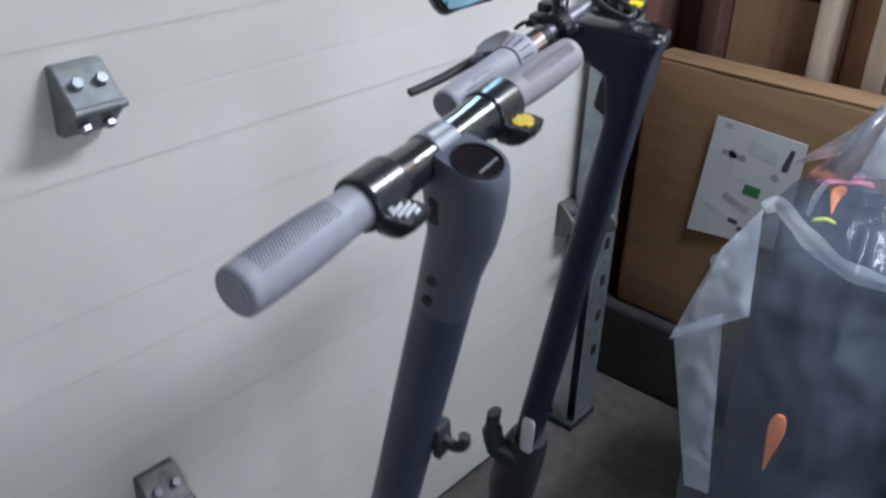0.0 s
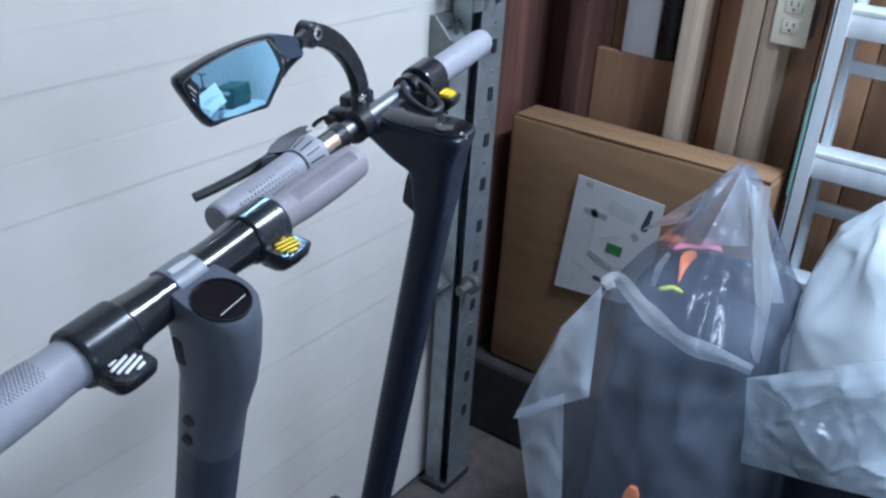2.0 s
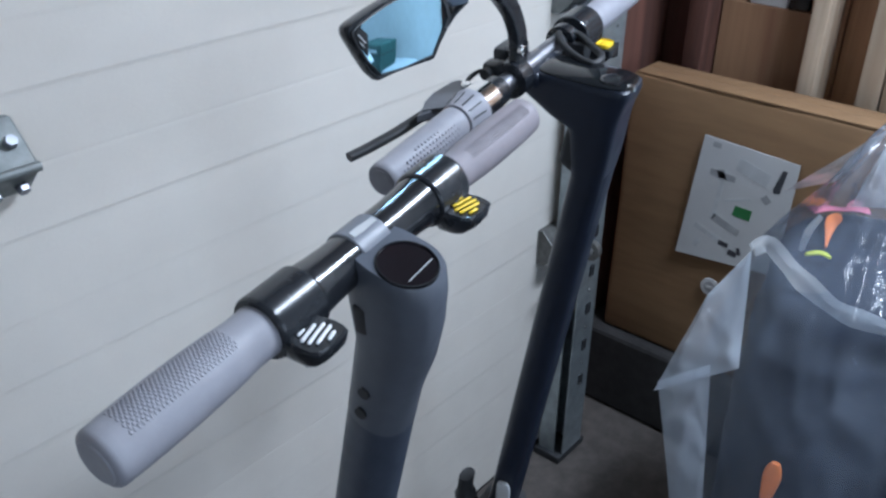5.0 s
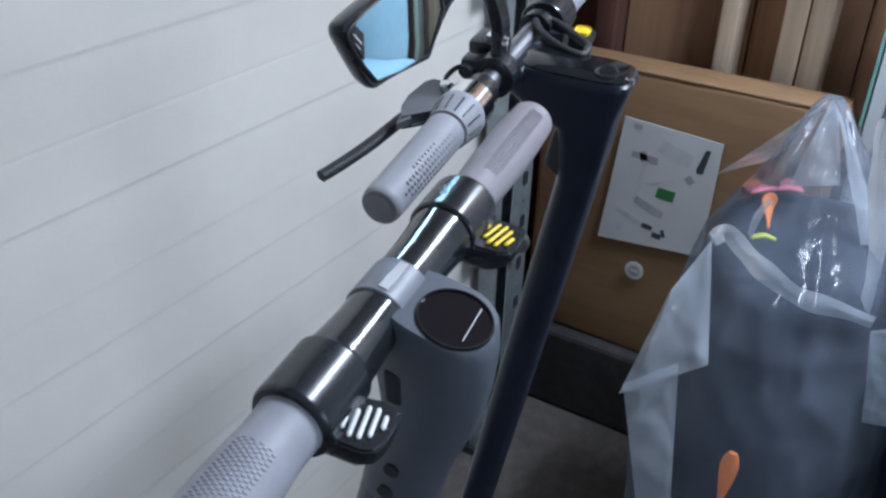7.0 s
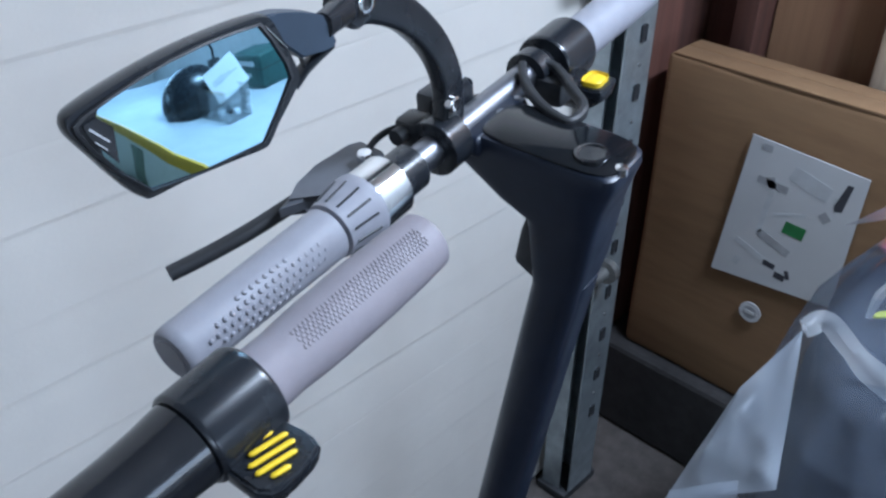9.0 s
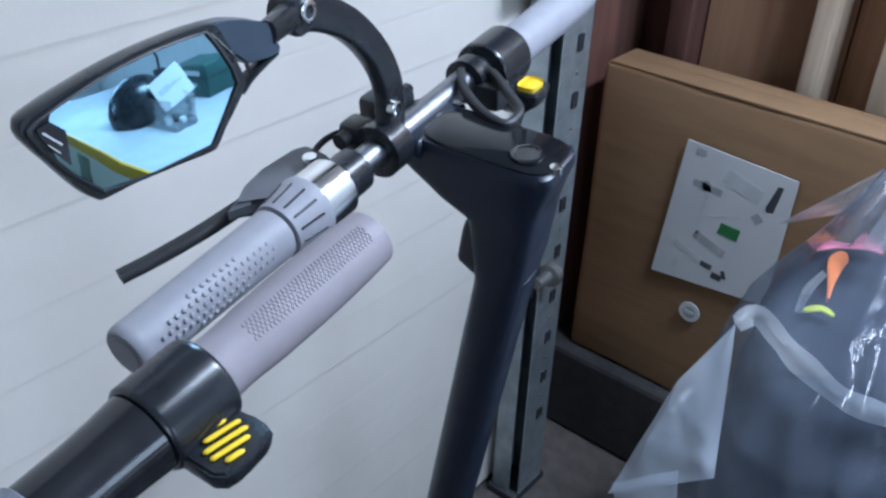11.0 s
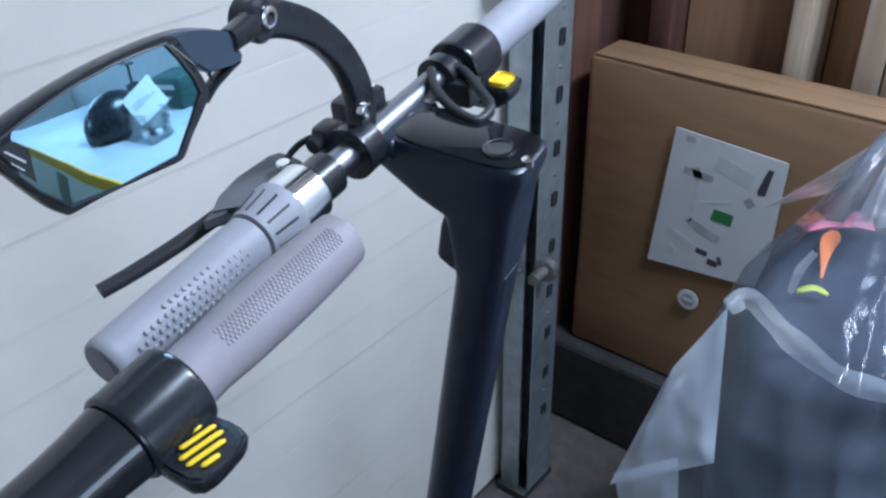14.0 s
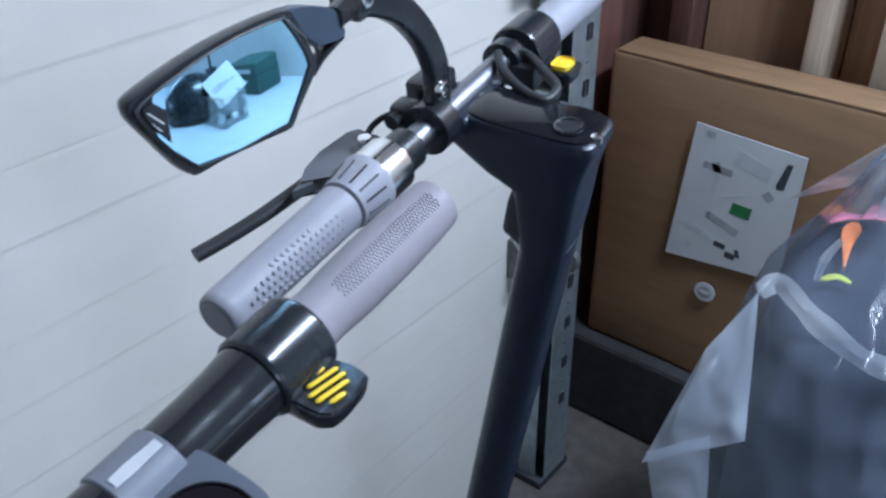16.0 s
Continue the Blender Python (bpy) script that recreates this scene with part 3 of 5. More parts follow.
def button_paddle(e, base, x, y_edge, sx, pads, pad_label, ribs=True, lean=0.22, drop=0.0):
    """A thumb paddle on a clamp collar: a chamfered plate with a wedge below and raised pads."""
    out = [(-0.016, 0.012), (0.016, 0.012), (0.0172, -0.006), (0.0170, -0.0115), (0.0150, -0.0165), (0.010, -0.0182), (0.0, -0.0188), (-0.008, -0.0186), (-0.0135, -0.0170), (-0.0165, -0.0120)]
    out = [(x + sx * a, y_edge + b) for a, b in out]
    rings = []
    for z, s, dy in ((0.0, 1.0, 0), (-0.002, 1.04, 0), (-0.010, 0.98, 0.001), (-0.018, 0.72, 0.005), (-0.022, 0.5, 0.009)):
        rings.append([Vector((x + (p - x) * s, y_edge + (q - y_edge) * s + dy, z - drop)) for p, q in out])
    bm = skin(rings)
    bmesh.ops.bevel(bm, geom=[ed for ed in bm.edges if all(abs(v.co.z + drop) < 1e-5 for v in ed.verts)], offset=0.0012, segments=2, affect="EDGES")
    pad = part("thumb_paddle", bm, BLACK_SATIN, e, "black thumb switch paddle", True, base)
    if ribs:
        for k, (dx, half) in enumerate(((0.004, 0.0042), (0.0025, 0.0088), (0.0, 0.0104), (-0.002, 0.0092), (-0.004, 0.0044))):
            yy = y_edge + 0.0045 - k * 0.0046
            bm = lathe([(-half, 0.0004), (-half + 0.0005, 0.0010), (-half + 0.0014, 0.0014), (half - 0.0014, 0.0014), (half - 0.0005, 0.0010), (half, 0.0004)], 12, "X", (0, 0, 0))
            for v in bm.verts:
                v.co = Vector((x - lean * dx * 4 + v.co.x, yy + v.co.y + v.co.x * lean, 0.0010 + v.co.z * 0.8 - drop))
            part("button_rib", bm, pads, pad, pad_label if k == 0 else "", True, base)
    return pad


def wheel(e, base, c, r):
    x, y, z = c
    t = part("wheel", lathe([(-0.021, r - 0.03), (-0.023, r - 0.014), (-0.014, r - 0.003), (0, r), (0.014, r - 0.003), (0.023, r - 0.014), (0.021, r - 0.03)], 40, "X", c), TYRE, e, "black rubber tyred wheel", True, base)
    part("rim", lathe([(-0.018, 0.012), (-0.018, r - 0.029), (0.018, r - 0.029), (0.018, 0.012)], 32, "X", c), BLACK_SATIN, t, "", True, base)
    part("axle_nut", lathe([(-0.03, 0.009), (0.03, 0.009)], 6, "X", c), ALLOY, t, "", False, base)


def chassis(e, base, m, stem_y, slope, z_low, paint):
    """Fork, wheels, deck, fender and kickstand; the wheels stand on the floor."""
    R = 0.108
    inv = m.inverted()

    def floor_z(y):
        o, w = m.translation, m.to_3x3() @ Vector((0, 0, 1))
        return -(o.z + (m.to_3x3() @ Vector((0, y, 0))).z) / w.z
    fy = stem_y + slope * -(z_low + 0.05) + 0.03
    fz = floor_z(fy) + R + 0.003
    wheel(e, base, (0, fy, fz), R)
    for sx in (-1, 1):
        part("fork_leg", sweep(curve_points([(0, stem_y - slope * z_low, z_low), (sx * 0.03, fy - 0.03, fz + 0.10), (sx * 0.034, fy, fz)], 5), 0.014, 0.03), paint, e, "", True, base)
    ry = fy - 0.86
    rz = floor_z(ry) + R + 0.003
    wheel(e, base, (0, ry, rz), R)
    dz = floor_z(-0.3) + 0.11
    bm = box(-0.075, 0.075, ry + 0.13, fy - 0.17, dz, dz + 0.05, 0.015, 3)
    part("deck", bm, BLACK_MATT, e, "black rubber covered deck", True, base)
    part("neck", sweep([(0, fy - 0.21, dz + 0.03), (0, fy - 0.15, dz + 0.06), (0, stem_y - slope * (z_low + 0.06), z_low + 0.03)], [0.09, 0.07, 0.055], [0.05, 0.06, 0.06]), paint, e, "", True, base)
    for sx in (-1, 1):
        part("rear_dropout", box(sx * 0.03 - 0.004, sx * 0.03 + 0.004, ry - 0.02, ry + 0.16, rz - 0.012, rz + 0.03, 0.003), paint, e, "", True, base)
    rings = []
    for k in range(9):
        a = radians(20 + k * 16)
        rings.append([Vector((x, ry + (R + q) * math.cos(a), rz + (R + q) * math.sin(a))) for x, q in ((-0.03, 0.004), (-0.026, 0.012), (0.026, 0.012), (0.03, 0.004), (0.024, 0.008), (-0.024, 0.008))])
    part("fender", skin(rings), BLACK_MATT, e, "", True, base)
    foot = inv @ Vector(((m @ Vector((-0.13, -0.25, floor_z(-0.25)))).x, (m @ Vector((-0.13, -0.25, 0))).y, 0.006))
    part("kickstand", sweep([(-0.06, -0.2, dz + 0.01), tuple(foot)], 0.012, 0.012), ALLOY, e, "", True, base)


# unseen fitting added round the overhead area lamp
def added_shop_light():
    e = thing("added_strip_light", pose(SHOP[0], SHOP[1], CEIL), "white strip light added under the ceiling, out of view", "lamp")
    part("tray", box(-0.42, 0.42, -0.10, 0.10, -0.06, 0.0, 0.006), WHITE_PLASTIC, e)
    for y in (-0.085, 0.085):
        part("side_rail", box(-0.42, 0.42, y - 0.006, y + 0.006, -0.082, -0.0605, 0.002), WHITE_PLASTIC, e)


added_shop_light()


def scooter_front():
    m = frame_of((0.5106, 0.4425, 1.1947), (0.44, 0.05, 0.056))
    base = Vector((0, 0.0, -1.2))
    e = thing("electric_scooter", m @ Matrix.Translation(base), "grey electric scooter with grey rubber grips, leaning on its kickstand", "scooter", "parked scooters")
    SY, SL = -0.043, 0.262
    # stem
    rings = []
    for z in (-1.0, -0.8, -0.5, -0.3, -0.2, -0.13):
        rings.append(ring_at(-0.007, SY - SL * z, z, 0.0232, 0.0275, 0.0230, SL, 2.3))
    stem = part("stem", skin(rings), GREY_PAINT, e, "slate grey painted steering stem", True, base)
    for z in (-0.110, -0.133):
        part("screw_hole", lathe([(-0.003, 0.0052), (0.0012, 0.0050)], 16, "X", (-0.0292, SY - SL * z + 0.006, z)), BLACK_MATT, stem, "dark recessed screw hole", True, base)
    hz = -0.335
    hy = SY - SL * hz - 0.028
    part("hook", sweep(curve_points([(0.004, hy + 0.006, hz - 0.004), (0.004, hy - 0.014, hz - 0.010), (0.004, hy - 0.026, hz - 0.002), (0.004, hy - 0.028, hz + 0.012)], 6), 0.012, 0.011, up=(1, 0, 0)), BLACK_MATT, stem, "black carrying hook", True, base)
    part("hook_plate", box(-0.008, 0.016, hy - 0.004, hy + 0.006, hz - 0.028, hz + 0.014, 0.003), BLACK_MATT, stem, "", True, base)
    # head that carries the bar and the round display
    T = 0.27
    rings = [ring_at(-0.007, SY - SL * -0.150, -0.150, 0.0234, 0.0278, 0.0232, SL, 2.3),
             ring_at(-0.007, SY - SL * -0.11, -0.11, 0.0236, 0.028, 0.0236, SL, 2.3),
             ring_at(-0.007, -0.026, -0.072, 0.0246, 0.030, 0.0268, T, 2.4),
             ring_at(-0.0065, -0.034, -0.040, 0.0252, 0.042, 0.0272, T, 2.4),
             ring_at(-0.0055, -0.038, -0.014, 0.0260, 0.050, 0.0262, T, 2.4),
             ring_at(-0.0055, -0.038, 0.001, 0.0260, 0.048, 0.0258, T, 2.4),
             ring_at(-0.0055, -0.038, 0.0042, 0.0245, 0.044, 0.0240, T, 2.4)]
    head = part("head", skin(rings), HEAD_SHADE_GREY, e, "grey moulded handlebar head", True, base)
    part("bar_sleeve", lathe([(-0.0196, 0.0182), (-0.0188, 0.0192), (0.0094, 0.0192), (0.0102, 0.0182)], 40, "X", (0, 0, 0)), HEAD_LIT_GREY, e, "", True, base)

    def tilted(bm):
        c = Vector((-0.0080, -0.0420, 0.0034))
        r = Matrix.Rotation(math.atan(T), 4, "X")
        for v in bm.verts:
            v.co = c + (r @ v.co)
        return bm
    part("display_rim", tilted(lathe([(-0.004, 0.0214), (0.0006, 0.0218), (0.0016, 0.0212), (0.0016, 0.0204), (-0.004, 0.0202)], 48, "Z", (0, 0, 0), False)), BLACK_GLOSS, head, "", True, base)
    part("display", tilted(lathe([(-0.003, 0.0203), (0.0004, 0.0203)], 48, "Z")), DISPLAY_RED, head, "round dark red display window", True, base)
    # pale streak drawn on the display for a reflection in its glass
    part("display_line", tilted(sweep([(-0.012, -0.010, 0.0008), (0.015, -0.009, 0.0008)], 0.0008, 0.0008, up=(0, 0, 1), n=6)), INK_PALE, head, "", True, base)
    part("brand_mark", sweep([(-0.0165, -0.004, 0.0189), (-0.008, -0.0042, 0.0189), (0.000, -0.0044, 0.0188), (0.0075, -0.0046, 0.0188)], [0.0055, 0.0065, 0.0055, 0.005], 0.0012, up=(0, -0.2, 1), n=8, power=5), INK_PALE, head, "pale worn mark", False, base)
    part("cable_port", box(-0.031, -0.024, -0.02, -0.008, -0.052, -0.028, 0.002), BLACK_MATT, head, "", True, base)
    # bars, clamps, grips
    for sx, END, wide in ((-1, 0.1045, 0.0022), (1, 0.0995, -0.0006)):
        def mirrored(prof):
            return [(sx * s, r) for s, r in prof]
        part("bar_tube", lathe(mirrored([(0.0080, 0.0170), (0.0098, 0.0178), (0.034, 0.0179), (0.048, 0.0186), (0.062, 0.0199), (0.064, 0.0170)]), 40), BLACK_GLOSS, e, "glossy black handlebar tube", True, base)
        part("clamp_collar", lathe(mirrored([(0.0625, 0.0182), (0.0630, 0.0210), (0.0646, 0.0222), (END - 0.0024, 0.0224), (END - 0.0004, 0.0214), (END, 0.0170)]), 48), BLACK_SATIN, e, "satin black clamp collar", True, base)

        def rad(s):
            s = abs(s)
            t = (s - END) / 0.12
            return 0.0172 + wide * (0.6 + 0.4 * min(max(t, 0), 1)) - 0.0012 * math.exp(-((t - 0.12) / 0.12) ** 2) + 0.0008 * math.exp(-((t - 0.6) / 0.25) ** 2) - 0.0006 * max(t - 0.85, 0) / 0.15
        prof = [(END - 0.001 + 0.1185 * k / 24, rad(END + 0.1185 * k / 24)) for k in range(25)]
        far = prof[-1][0]
        end = prof[-1][1]
        prof += [(far + 0.0020, end - 0.0006), (far + 0.0035, end - 0.0020), (far + 0.0043, end - 0.0045)] if sx < 0 else [(far + 0.0012, end - 0.0015), (far + 0.0022, end - 0.0042), (far + 0.0028, end - 0.009)]
        g = part("grip", lathe(mirrored(prof), 48), GRIP if sx < 0 else GRIP_WARM_SHADE, e, "pale grey rubber grip with a knurled band", True, base)
        if sx < 0:
            part("end_cap", lathe([(-far - 0.0053, 0.0136), (-far - 0.0040, 0.0144)], 32), GRIP, g, "", True, base)
        a0 = radians(68 if sx < 0 else 102)
        grip_texture(g, base, -0.210 if sx < 0 else 0.122, -0.130 if sx < 0 else 0.208, rad, a0, a0 + (1.25 if sx < 0 else 0.72), 0.13, GRIP if sx < 0 else GRIP_WARM_SHADE, "lozenge")
    button_paddle(e, base, -0.088, -0.0265, 0.95, WHITE_PLASTIC, "white ribbed button", drop=0.002)
    button_paddle(e, base, 0.080, -0.0255, 0.95, YELLOW, "yellow ribbed button", True, -0.25, drop=0.004)
    chassis(e, base, m, SY, SL, -1.0, GREY_PAINT)


scooter_front()


def scooter_rear():
    m = frame_of((0.863, 0.5555, 1.218), (0.516, 0.073, 0.064))
    base = Vector((0, 0.0, -1.22))
    e = thing("electric_scooter", m @ Matrix.Translation(base), "black electric scooter with a blue-tinted mirror, leaning on its kickstand", "scooter", "parked scooters")
    SY, SL = -0.092, 0.196
    rings = []
    for z in (-1.02, -0.8, -0.5, -0.3, -0.17, -0.10):
        rings.append(ring_at(0.0, SY - SL * z, z, 0.0212, 0.0200, 0.0180, SL, 3.2))
    stem = part("stem", skin(rings), NAVY_PAINT, e, "satin black painted steering stem", True, base)
    # head: a long rounded block from the bar back over the stem
    rings = []
    for z, f, b, hw in ((-0.175, -0.0395, -0.0755, 0.0214), (-0.152, -0.0432, -0.0800, 0.0216), (-0.122, -0.0490, -0.0860, 0.0222), (-0.106, -0.0520, -0.0890, 0.0228), (-0.085, -0.0524, -0.0935, 0.0236),
                        (-0.060, -0.0512, -0.0978, 0.0246), (-0.0515, -0.0500, -0.0992, 0.0250), (-0.0490, -0.0470, -0.0996, 0.0252), (-0.040, -0.0280, -0.1012, 0.0258), (-0.0275, -0.0060, -0.1040, 0.0262),
                        (-0.017, 0.010, -0.1075, 0.0266), (-0.007, 0.018, -0.1110, 0.0268), (-0.001, 0.015, -0.1105, 0.0260), (0.0008, 0.010, -0.1080, 0.0246)):
        rings.append(ring_at(0.0, (f + b) / 2, z, hw, (f - b) / 2, (f - b) / 2, 0.05 if z > -0.03 else 0.0, 6.5 if z > -0.1 else 4.2, 80))
    bm = skin(rings)
    head = part("head", bm, NAVY_PAINT, e, "black stem head", True, base)
    top = [ring_at(0.0, -0.062, -0.004, 0.0242, 0.048, 0.0470, 0.05, 4.5, 72), ring_at(0.0, -0.062, 0.0014, 0.0240, 0.048, 0.0470, 0.05, 4.5, 72), ring_at(0.0, -0.062, 0.0024, 0.0226, 0.0465, 0.0452, 0.05, 4.5, 72)]
    disp = part("display_panel", skin(top), PANEL, head, "glossy black display panel", True, base)
    part("power_button", lathe([(0.0025, 0.0112), (0.0046, 0.0108), (0.0050, 0.0090), (0.0040, 0.0080), (0.0038, 0.0)], 32, "Z", (-0.007, -0.0885, -0.0012)), BLACK_GLOSS, disp, "round glossy power button", True, base)
    part("bolt", lathe([(-0.002, 0.0042), (0.003, 0.0042), (0.0036, 0.0030)], 16, "Z", (-0.0075, -0.1085, -0.0030)), CHROME, head, "", True, base)
    bulge = [(-0.104, -0.0560, 0.0190), (-0.0985, -0.0480, 0.0205), (-0.0945, -0.0425, 0.0210), (-0.0925, -0.0405, 0.0218), (-0.0890, -0.0398, 0.0222), (-0.064, -0.0450, 0.0222), (-0.053, -0.0485, 0.0210)]
    part("latch_bulge", skin([ring_at(0.0, (f - 0.068) / 2, z, hw, (f + 0.068) / 2, (f + 0.068) / 2, 0, 6) for z, f, hw in bulge]), BLACK_MATT, head, "black folding latch button", True, base)
    cap = part("bar_cap", box(-0.030, 0.032, -0.021, 0.012, -0.012, 0.0030, 0.004, 3), NAVY_PAINT, head, "", True, base)
    for x in (0.006, 0.027):
        part("bolt", lathe([(0.0025, 0.0034), (0.0042, 0.0032), (0.0046, 0.0022)], 16, "Z", (x, -0.0155, 0)), ALLOY, cap, "", True, base)
    part("light_box", box(-0.022, 0.014, 0.010, 0.034, -0.03, 0.0185, 0.004, 2), BLACK_SATIN, e, "black headlight housing", True, base)
    part("label_strip", box(-0.008, 0.010, 0.016, 0.022, 0.0187, 0.0193), PAPER, e, "small pale label", False, base)
    # bar
    part("bar_tube", lathe([(-0.115, 0.0118), (-0.070, 0.0118), (-0.0685, 0.0098), (0.125, 0.0098)], 32), ALLOY, e, "grey metal handlebar tube", True, base)
    # brake lever on the left
    part("lever_clamp", lathe([(-0.092, 0.0125), (-0.091, 0.0150), (-0.072, 0.0150), (-0.071, 0.0125)], 32), BLACK_SATIN, e, "black brake lever clamp", True, base)
    plate = [(-0.140, 0.0470), (-0.117, 0.0535), (-0.096, 0.0570), (-0.066, 0.0575), (-0.0575, 0.0520), (-0.0570, 0.0470), (-0.0650, 0.0320), (-0.072, 0.008), (-0.100, 0.008), (-0.112, 0.030), (-0.126, 0.0400)]
    part("lever_body", slab(plate, -0.016, -0.004, "Z", 0.003, 3), LEVER_GREY, e, "slate grey brake lever body", True, base)
    path = curve_points([(-0.092, 0.040, -0.014), (-0.106, 0.054, -0.018), (-0.125, 0.060, -0.021), (-0.150, 0.066, -0.024), (-0.178, 0.076, -0.028), (-0.200, 0.084, -0.030)], 6)
    part("brake_lever", sweep(path, [0.013 - 0.003 * k / len(path) for k in range(len(path))], 0.0085, up=(0, 0, 1)), BLACK_MATT, e, "curved black brake lever", True, base)
    part("pivot_bolt", lathe([(-0.012, 0.0035), (0.004, 0.0055), (0.006, 0.0045)], 16, "Z", (-0.079, 0.030, -0.001)), CHROME, e, "", True, base)
    part("brake_cable", sweep(curve_points([(-0.078, 0.034, -0.004), (-0.062, 0.036, 0.002), (-0.046, 0.032, 0.004), (-0.022, 0.026, -0.004)], 8), 0.0045, 0.0045, up=(0, 0, 1), n=8, power=2), BLACK_MATT, e, "thin black brake cable", True, base)
    # left grip with its twist bell collar
    part("chrome_ring", lathe([(-0.118, 0.0150), (-0.1175, 0.0198), (-0.0945, 0.0196), (-0.0935, 0.0188), (-0.0930, 0.0120)], 56), CHROME, e, "polished ring", True, base)
    bell = part("twist_bell", lathe([(-0.147, 0.0160), (-0.1465, 0.0172), (-0.140, 0.0180), (-0.128, 0.0200), (-0.122, 0.0212), (-0.1185, 0.0210), (-0.118, 0.0150)], 48), GRIP, e, "grey ribbed twist bell", True, base)
    for k in range(12):
        a = radians(30 + k * 26)
        p = [(-0.143, 0.0179), (-0.132, 0.0194), (-0.1255, 0.0206)]
        part("groove", sweep([(x, r * math.cos(a), r * math.sin(a)) for x, r in p], 0.0016, 0.0012, up=(0, math.cos(a), math.sin(a)), n=6), BLACK_MATT, bell, "", True, base)
    g = part("grip", lathe([(-0.2615, 0.0105), (-0.2612, 0.0128), (-0.2595, 0.0142), (-0.2560, 0.0148), (-0.20, 0.0155), (-0.155, 0.0160), (-0.149, 0.0160), (-0.148, 0.0150)], 48), GRIP, e, "pale grey rubber grip with raised dots", True, base)
    part("end_cap", lathe([(-0.2622, 0.0098), (-0.2608, 0.0104)], 32), GRIP, g, "", True, base)
    grip_texture(g, base, -0.247, -0.160, 0.0155, radians(116), radians(116) + 1.6, 0.29, GRIP, "dots")
    # mirror: clamp, curved arm, ball bolt, housing, glass
    arm = part("mirror_clamp", lathe([(-0.050, 0.0125), (-0.049, 0.0185), (-0.031, 0.0185), (-0.030, 0.0125)], 36), BLACK_SATIN, e, "black mirror clamp", True, base)
    part("clamp_lug", box(-0.050, -0.030, 0.010, 0.030, -0.006, 0.014, 0.004), BLACK_SATIN, arm, "", True, base)
    part("clamp_screw", lathe([(-0.058, 0.0055), (-0.050, 0.0055), (-0.030, 0.003)], 16, "X", (0, 0.022, 0.006)), BLACK_MATT, arm, "", True, base)
    path = curve_points([(-0.034, 0.0, 0.006), (-0.0300, 0.0, 0.022), (-0.0300, 0.001, 0.043), (-0.0390, 0.003, 0.067), (-0.0580, 0.005, 0.091), (-0.080, 0.007, 0.1065), (-0.098, 0.009, 0.1140)], 7)
    mirror_arm = part("mirror_arm", sweep(path, [0.0235 - 0.004 * math.sin(k / len(path) * 3.14) for k in range(len(path))], 0.012, up=(0, 1, 0), n=24, power=5.5), BLACK_SATIN, e, "curved black mirror arm", True, base)
    for c, r in (((-0.0345, 0.0, 0.0270), 0.0056), ((-0.0945, 0.0085, 0.1140), 0.0066)):
        b = part("socket_bolt", lathe([(-0.0045, r), (-0.0090, r), (-0.0096, r * 0.85), (-0.0096, r * 0.55), (-0.0070, r * 0.5)], 20, "Y", c, False), CHROME, mirror_arm, "bright socket screw", True, base)
        part("bolt_socket", lathe([(-0.0082, r * 0.54), (-0.0070, r * 0.5)], 6, "Y", c), BLACK_MATT, b, "", False, base)
    part("pivot_knob", lathe([(-0.0075, 0.0105), (-0.005, 0.0125), (0.008, 0.0125), (0.010, 0.010)], 28, "Y", (-0.0970, 0.0085, 0.1130)), BLACK_SATIN, mirror_arm, "", True, base)

    # the mirror's own frame: x to its outer rim side, y out of its back, z up the glass
    turn = Matrix.Translation((-0.197, 0.004, 0.103)) @ Matrix.Rotation(MIRROR_TURN, 4, "Z") @ Matrix.Rotation(MIRROR_TIP, 4, "X")

    def onto(bm):
        bmesh.ops.transform(bm, matrix=turn, verts=bm.verts)
        return bm
    outer = [(-0.0680, 0.0215), (-0.0655, 0.0250), (-0.0543, 0.0277), (-0.0380, 0.0302), (-0.0182, 0.0322), (0.0019, 0.0330), (0.0230, 0.0326), (0.0360, 0.0308), (0.0405, 0.0240), (0.0435, 0.0130), (0.0462, 0.0020),
             (0.0462, -0.0050), (0.0381, -0.0129), (0.0286, -0.0208), (0.0212, -0.0280), (0.0156, -0.0293), (-0.0036, -0.0272), (-0.0276, -0.0250), (-0.0439, -0.0247), (-0.0474, -0.0228), (-0.0529, -0.0154), (-0.0616, 0.0030), (-0.0675, 0.0163)]
    glass = [(0.0290, 0.0280), (0.0155, 0.0292), (0.0008, 0.0298), (-0.0167, 0.0291), (-0.0309, 0.0275), (-0.0450, 0.0251), (-0.0577, 0.0224), (-0.0626, 0.0200), (-0.0628, 0.0168), (-0.0595, 0.0074), (-0.0531, -0.0055), (-0.0430, -0.0194),
             (-0.0179, -0.0228), (0.0155, -0.0240), (0.0285, -0.0110), (0.0385, -0.0010), (0.0377, 0.0070), (0.0330, 0.0199)]
    hub = Vector((-0.012, 0.003))

    def ring2(pts, k, y):
        return [Vector((hub.x + (p[0] - hub.x) * k, y, hub.y + (p[1] - hub.y) * k)) for p in pts]
    fine_rim = [(p.x, p.y) for p in curve_points([(*p, 0) for p in outer + outer[:1]], 3)][:-1]
    rings = [ring2(fine_rim, 0.985, -0.0010), ring2(fine_rim, 1.0, 0.0006), ring2(fine_rim, 1.0, 0.0060), ring2(fine_rim, 0.95, 0.0120), ring2(fine_rim, 0.78, 0.0170), ring2(fine_rim, 0.4, 0.0190)]
    house = part("mirror_housing", onto(skin(rings)), BLACK_SATIN, e, "black plastic mirror housing", True, base)
    # bulged, blue-tinted glass
    bm = bmesh.new()
    rows = []
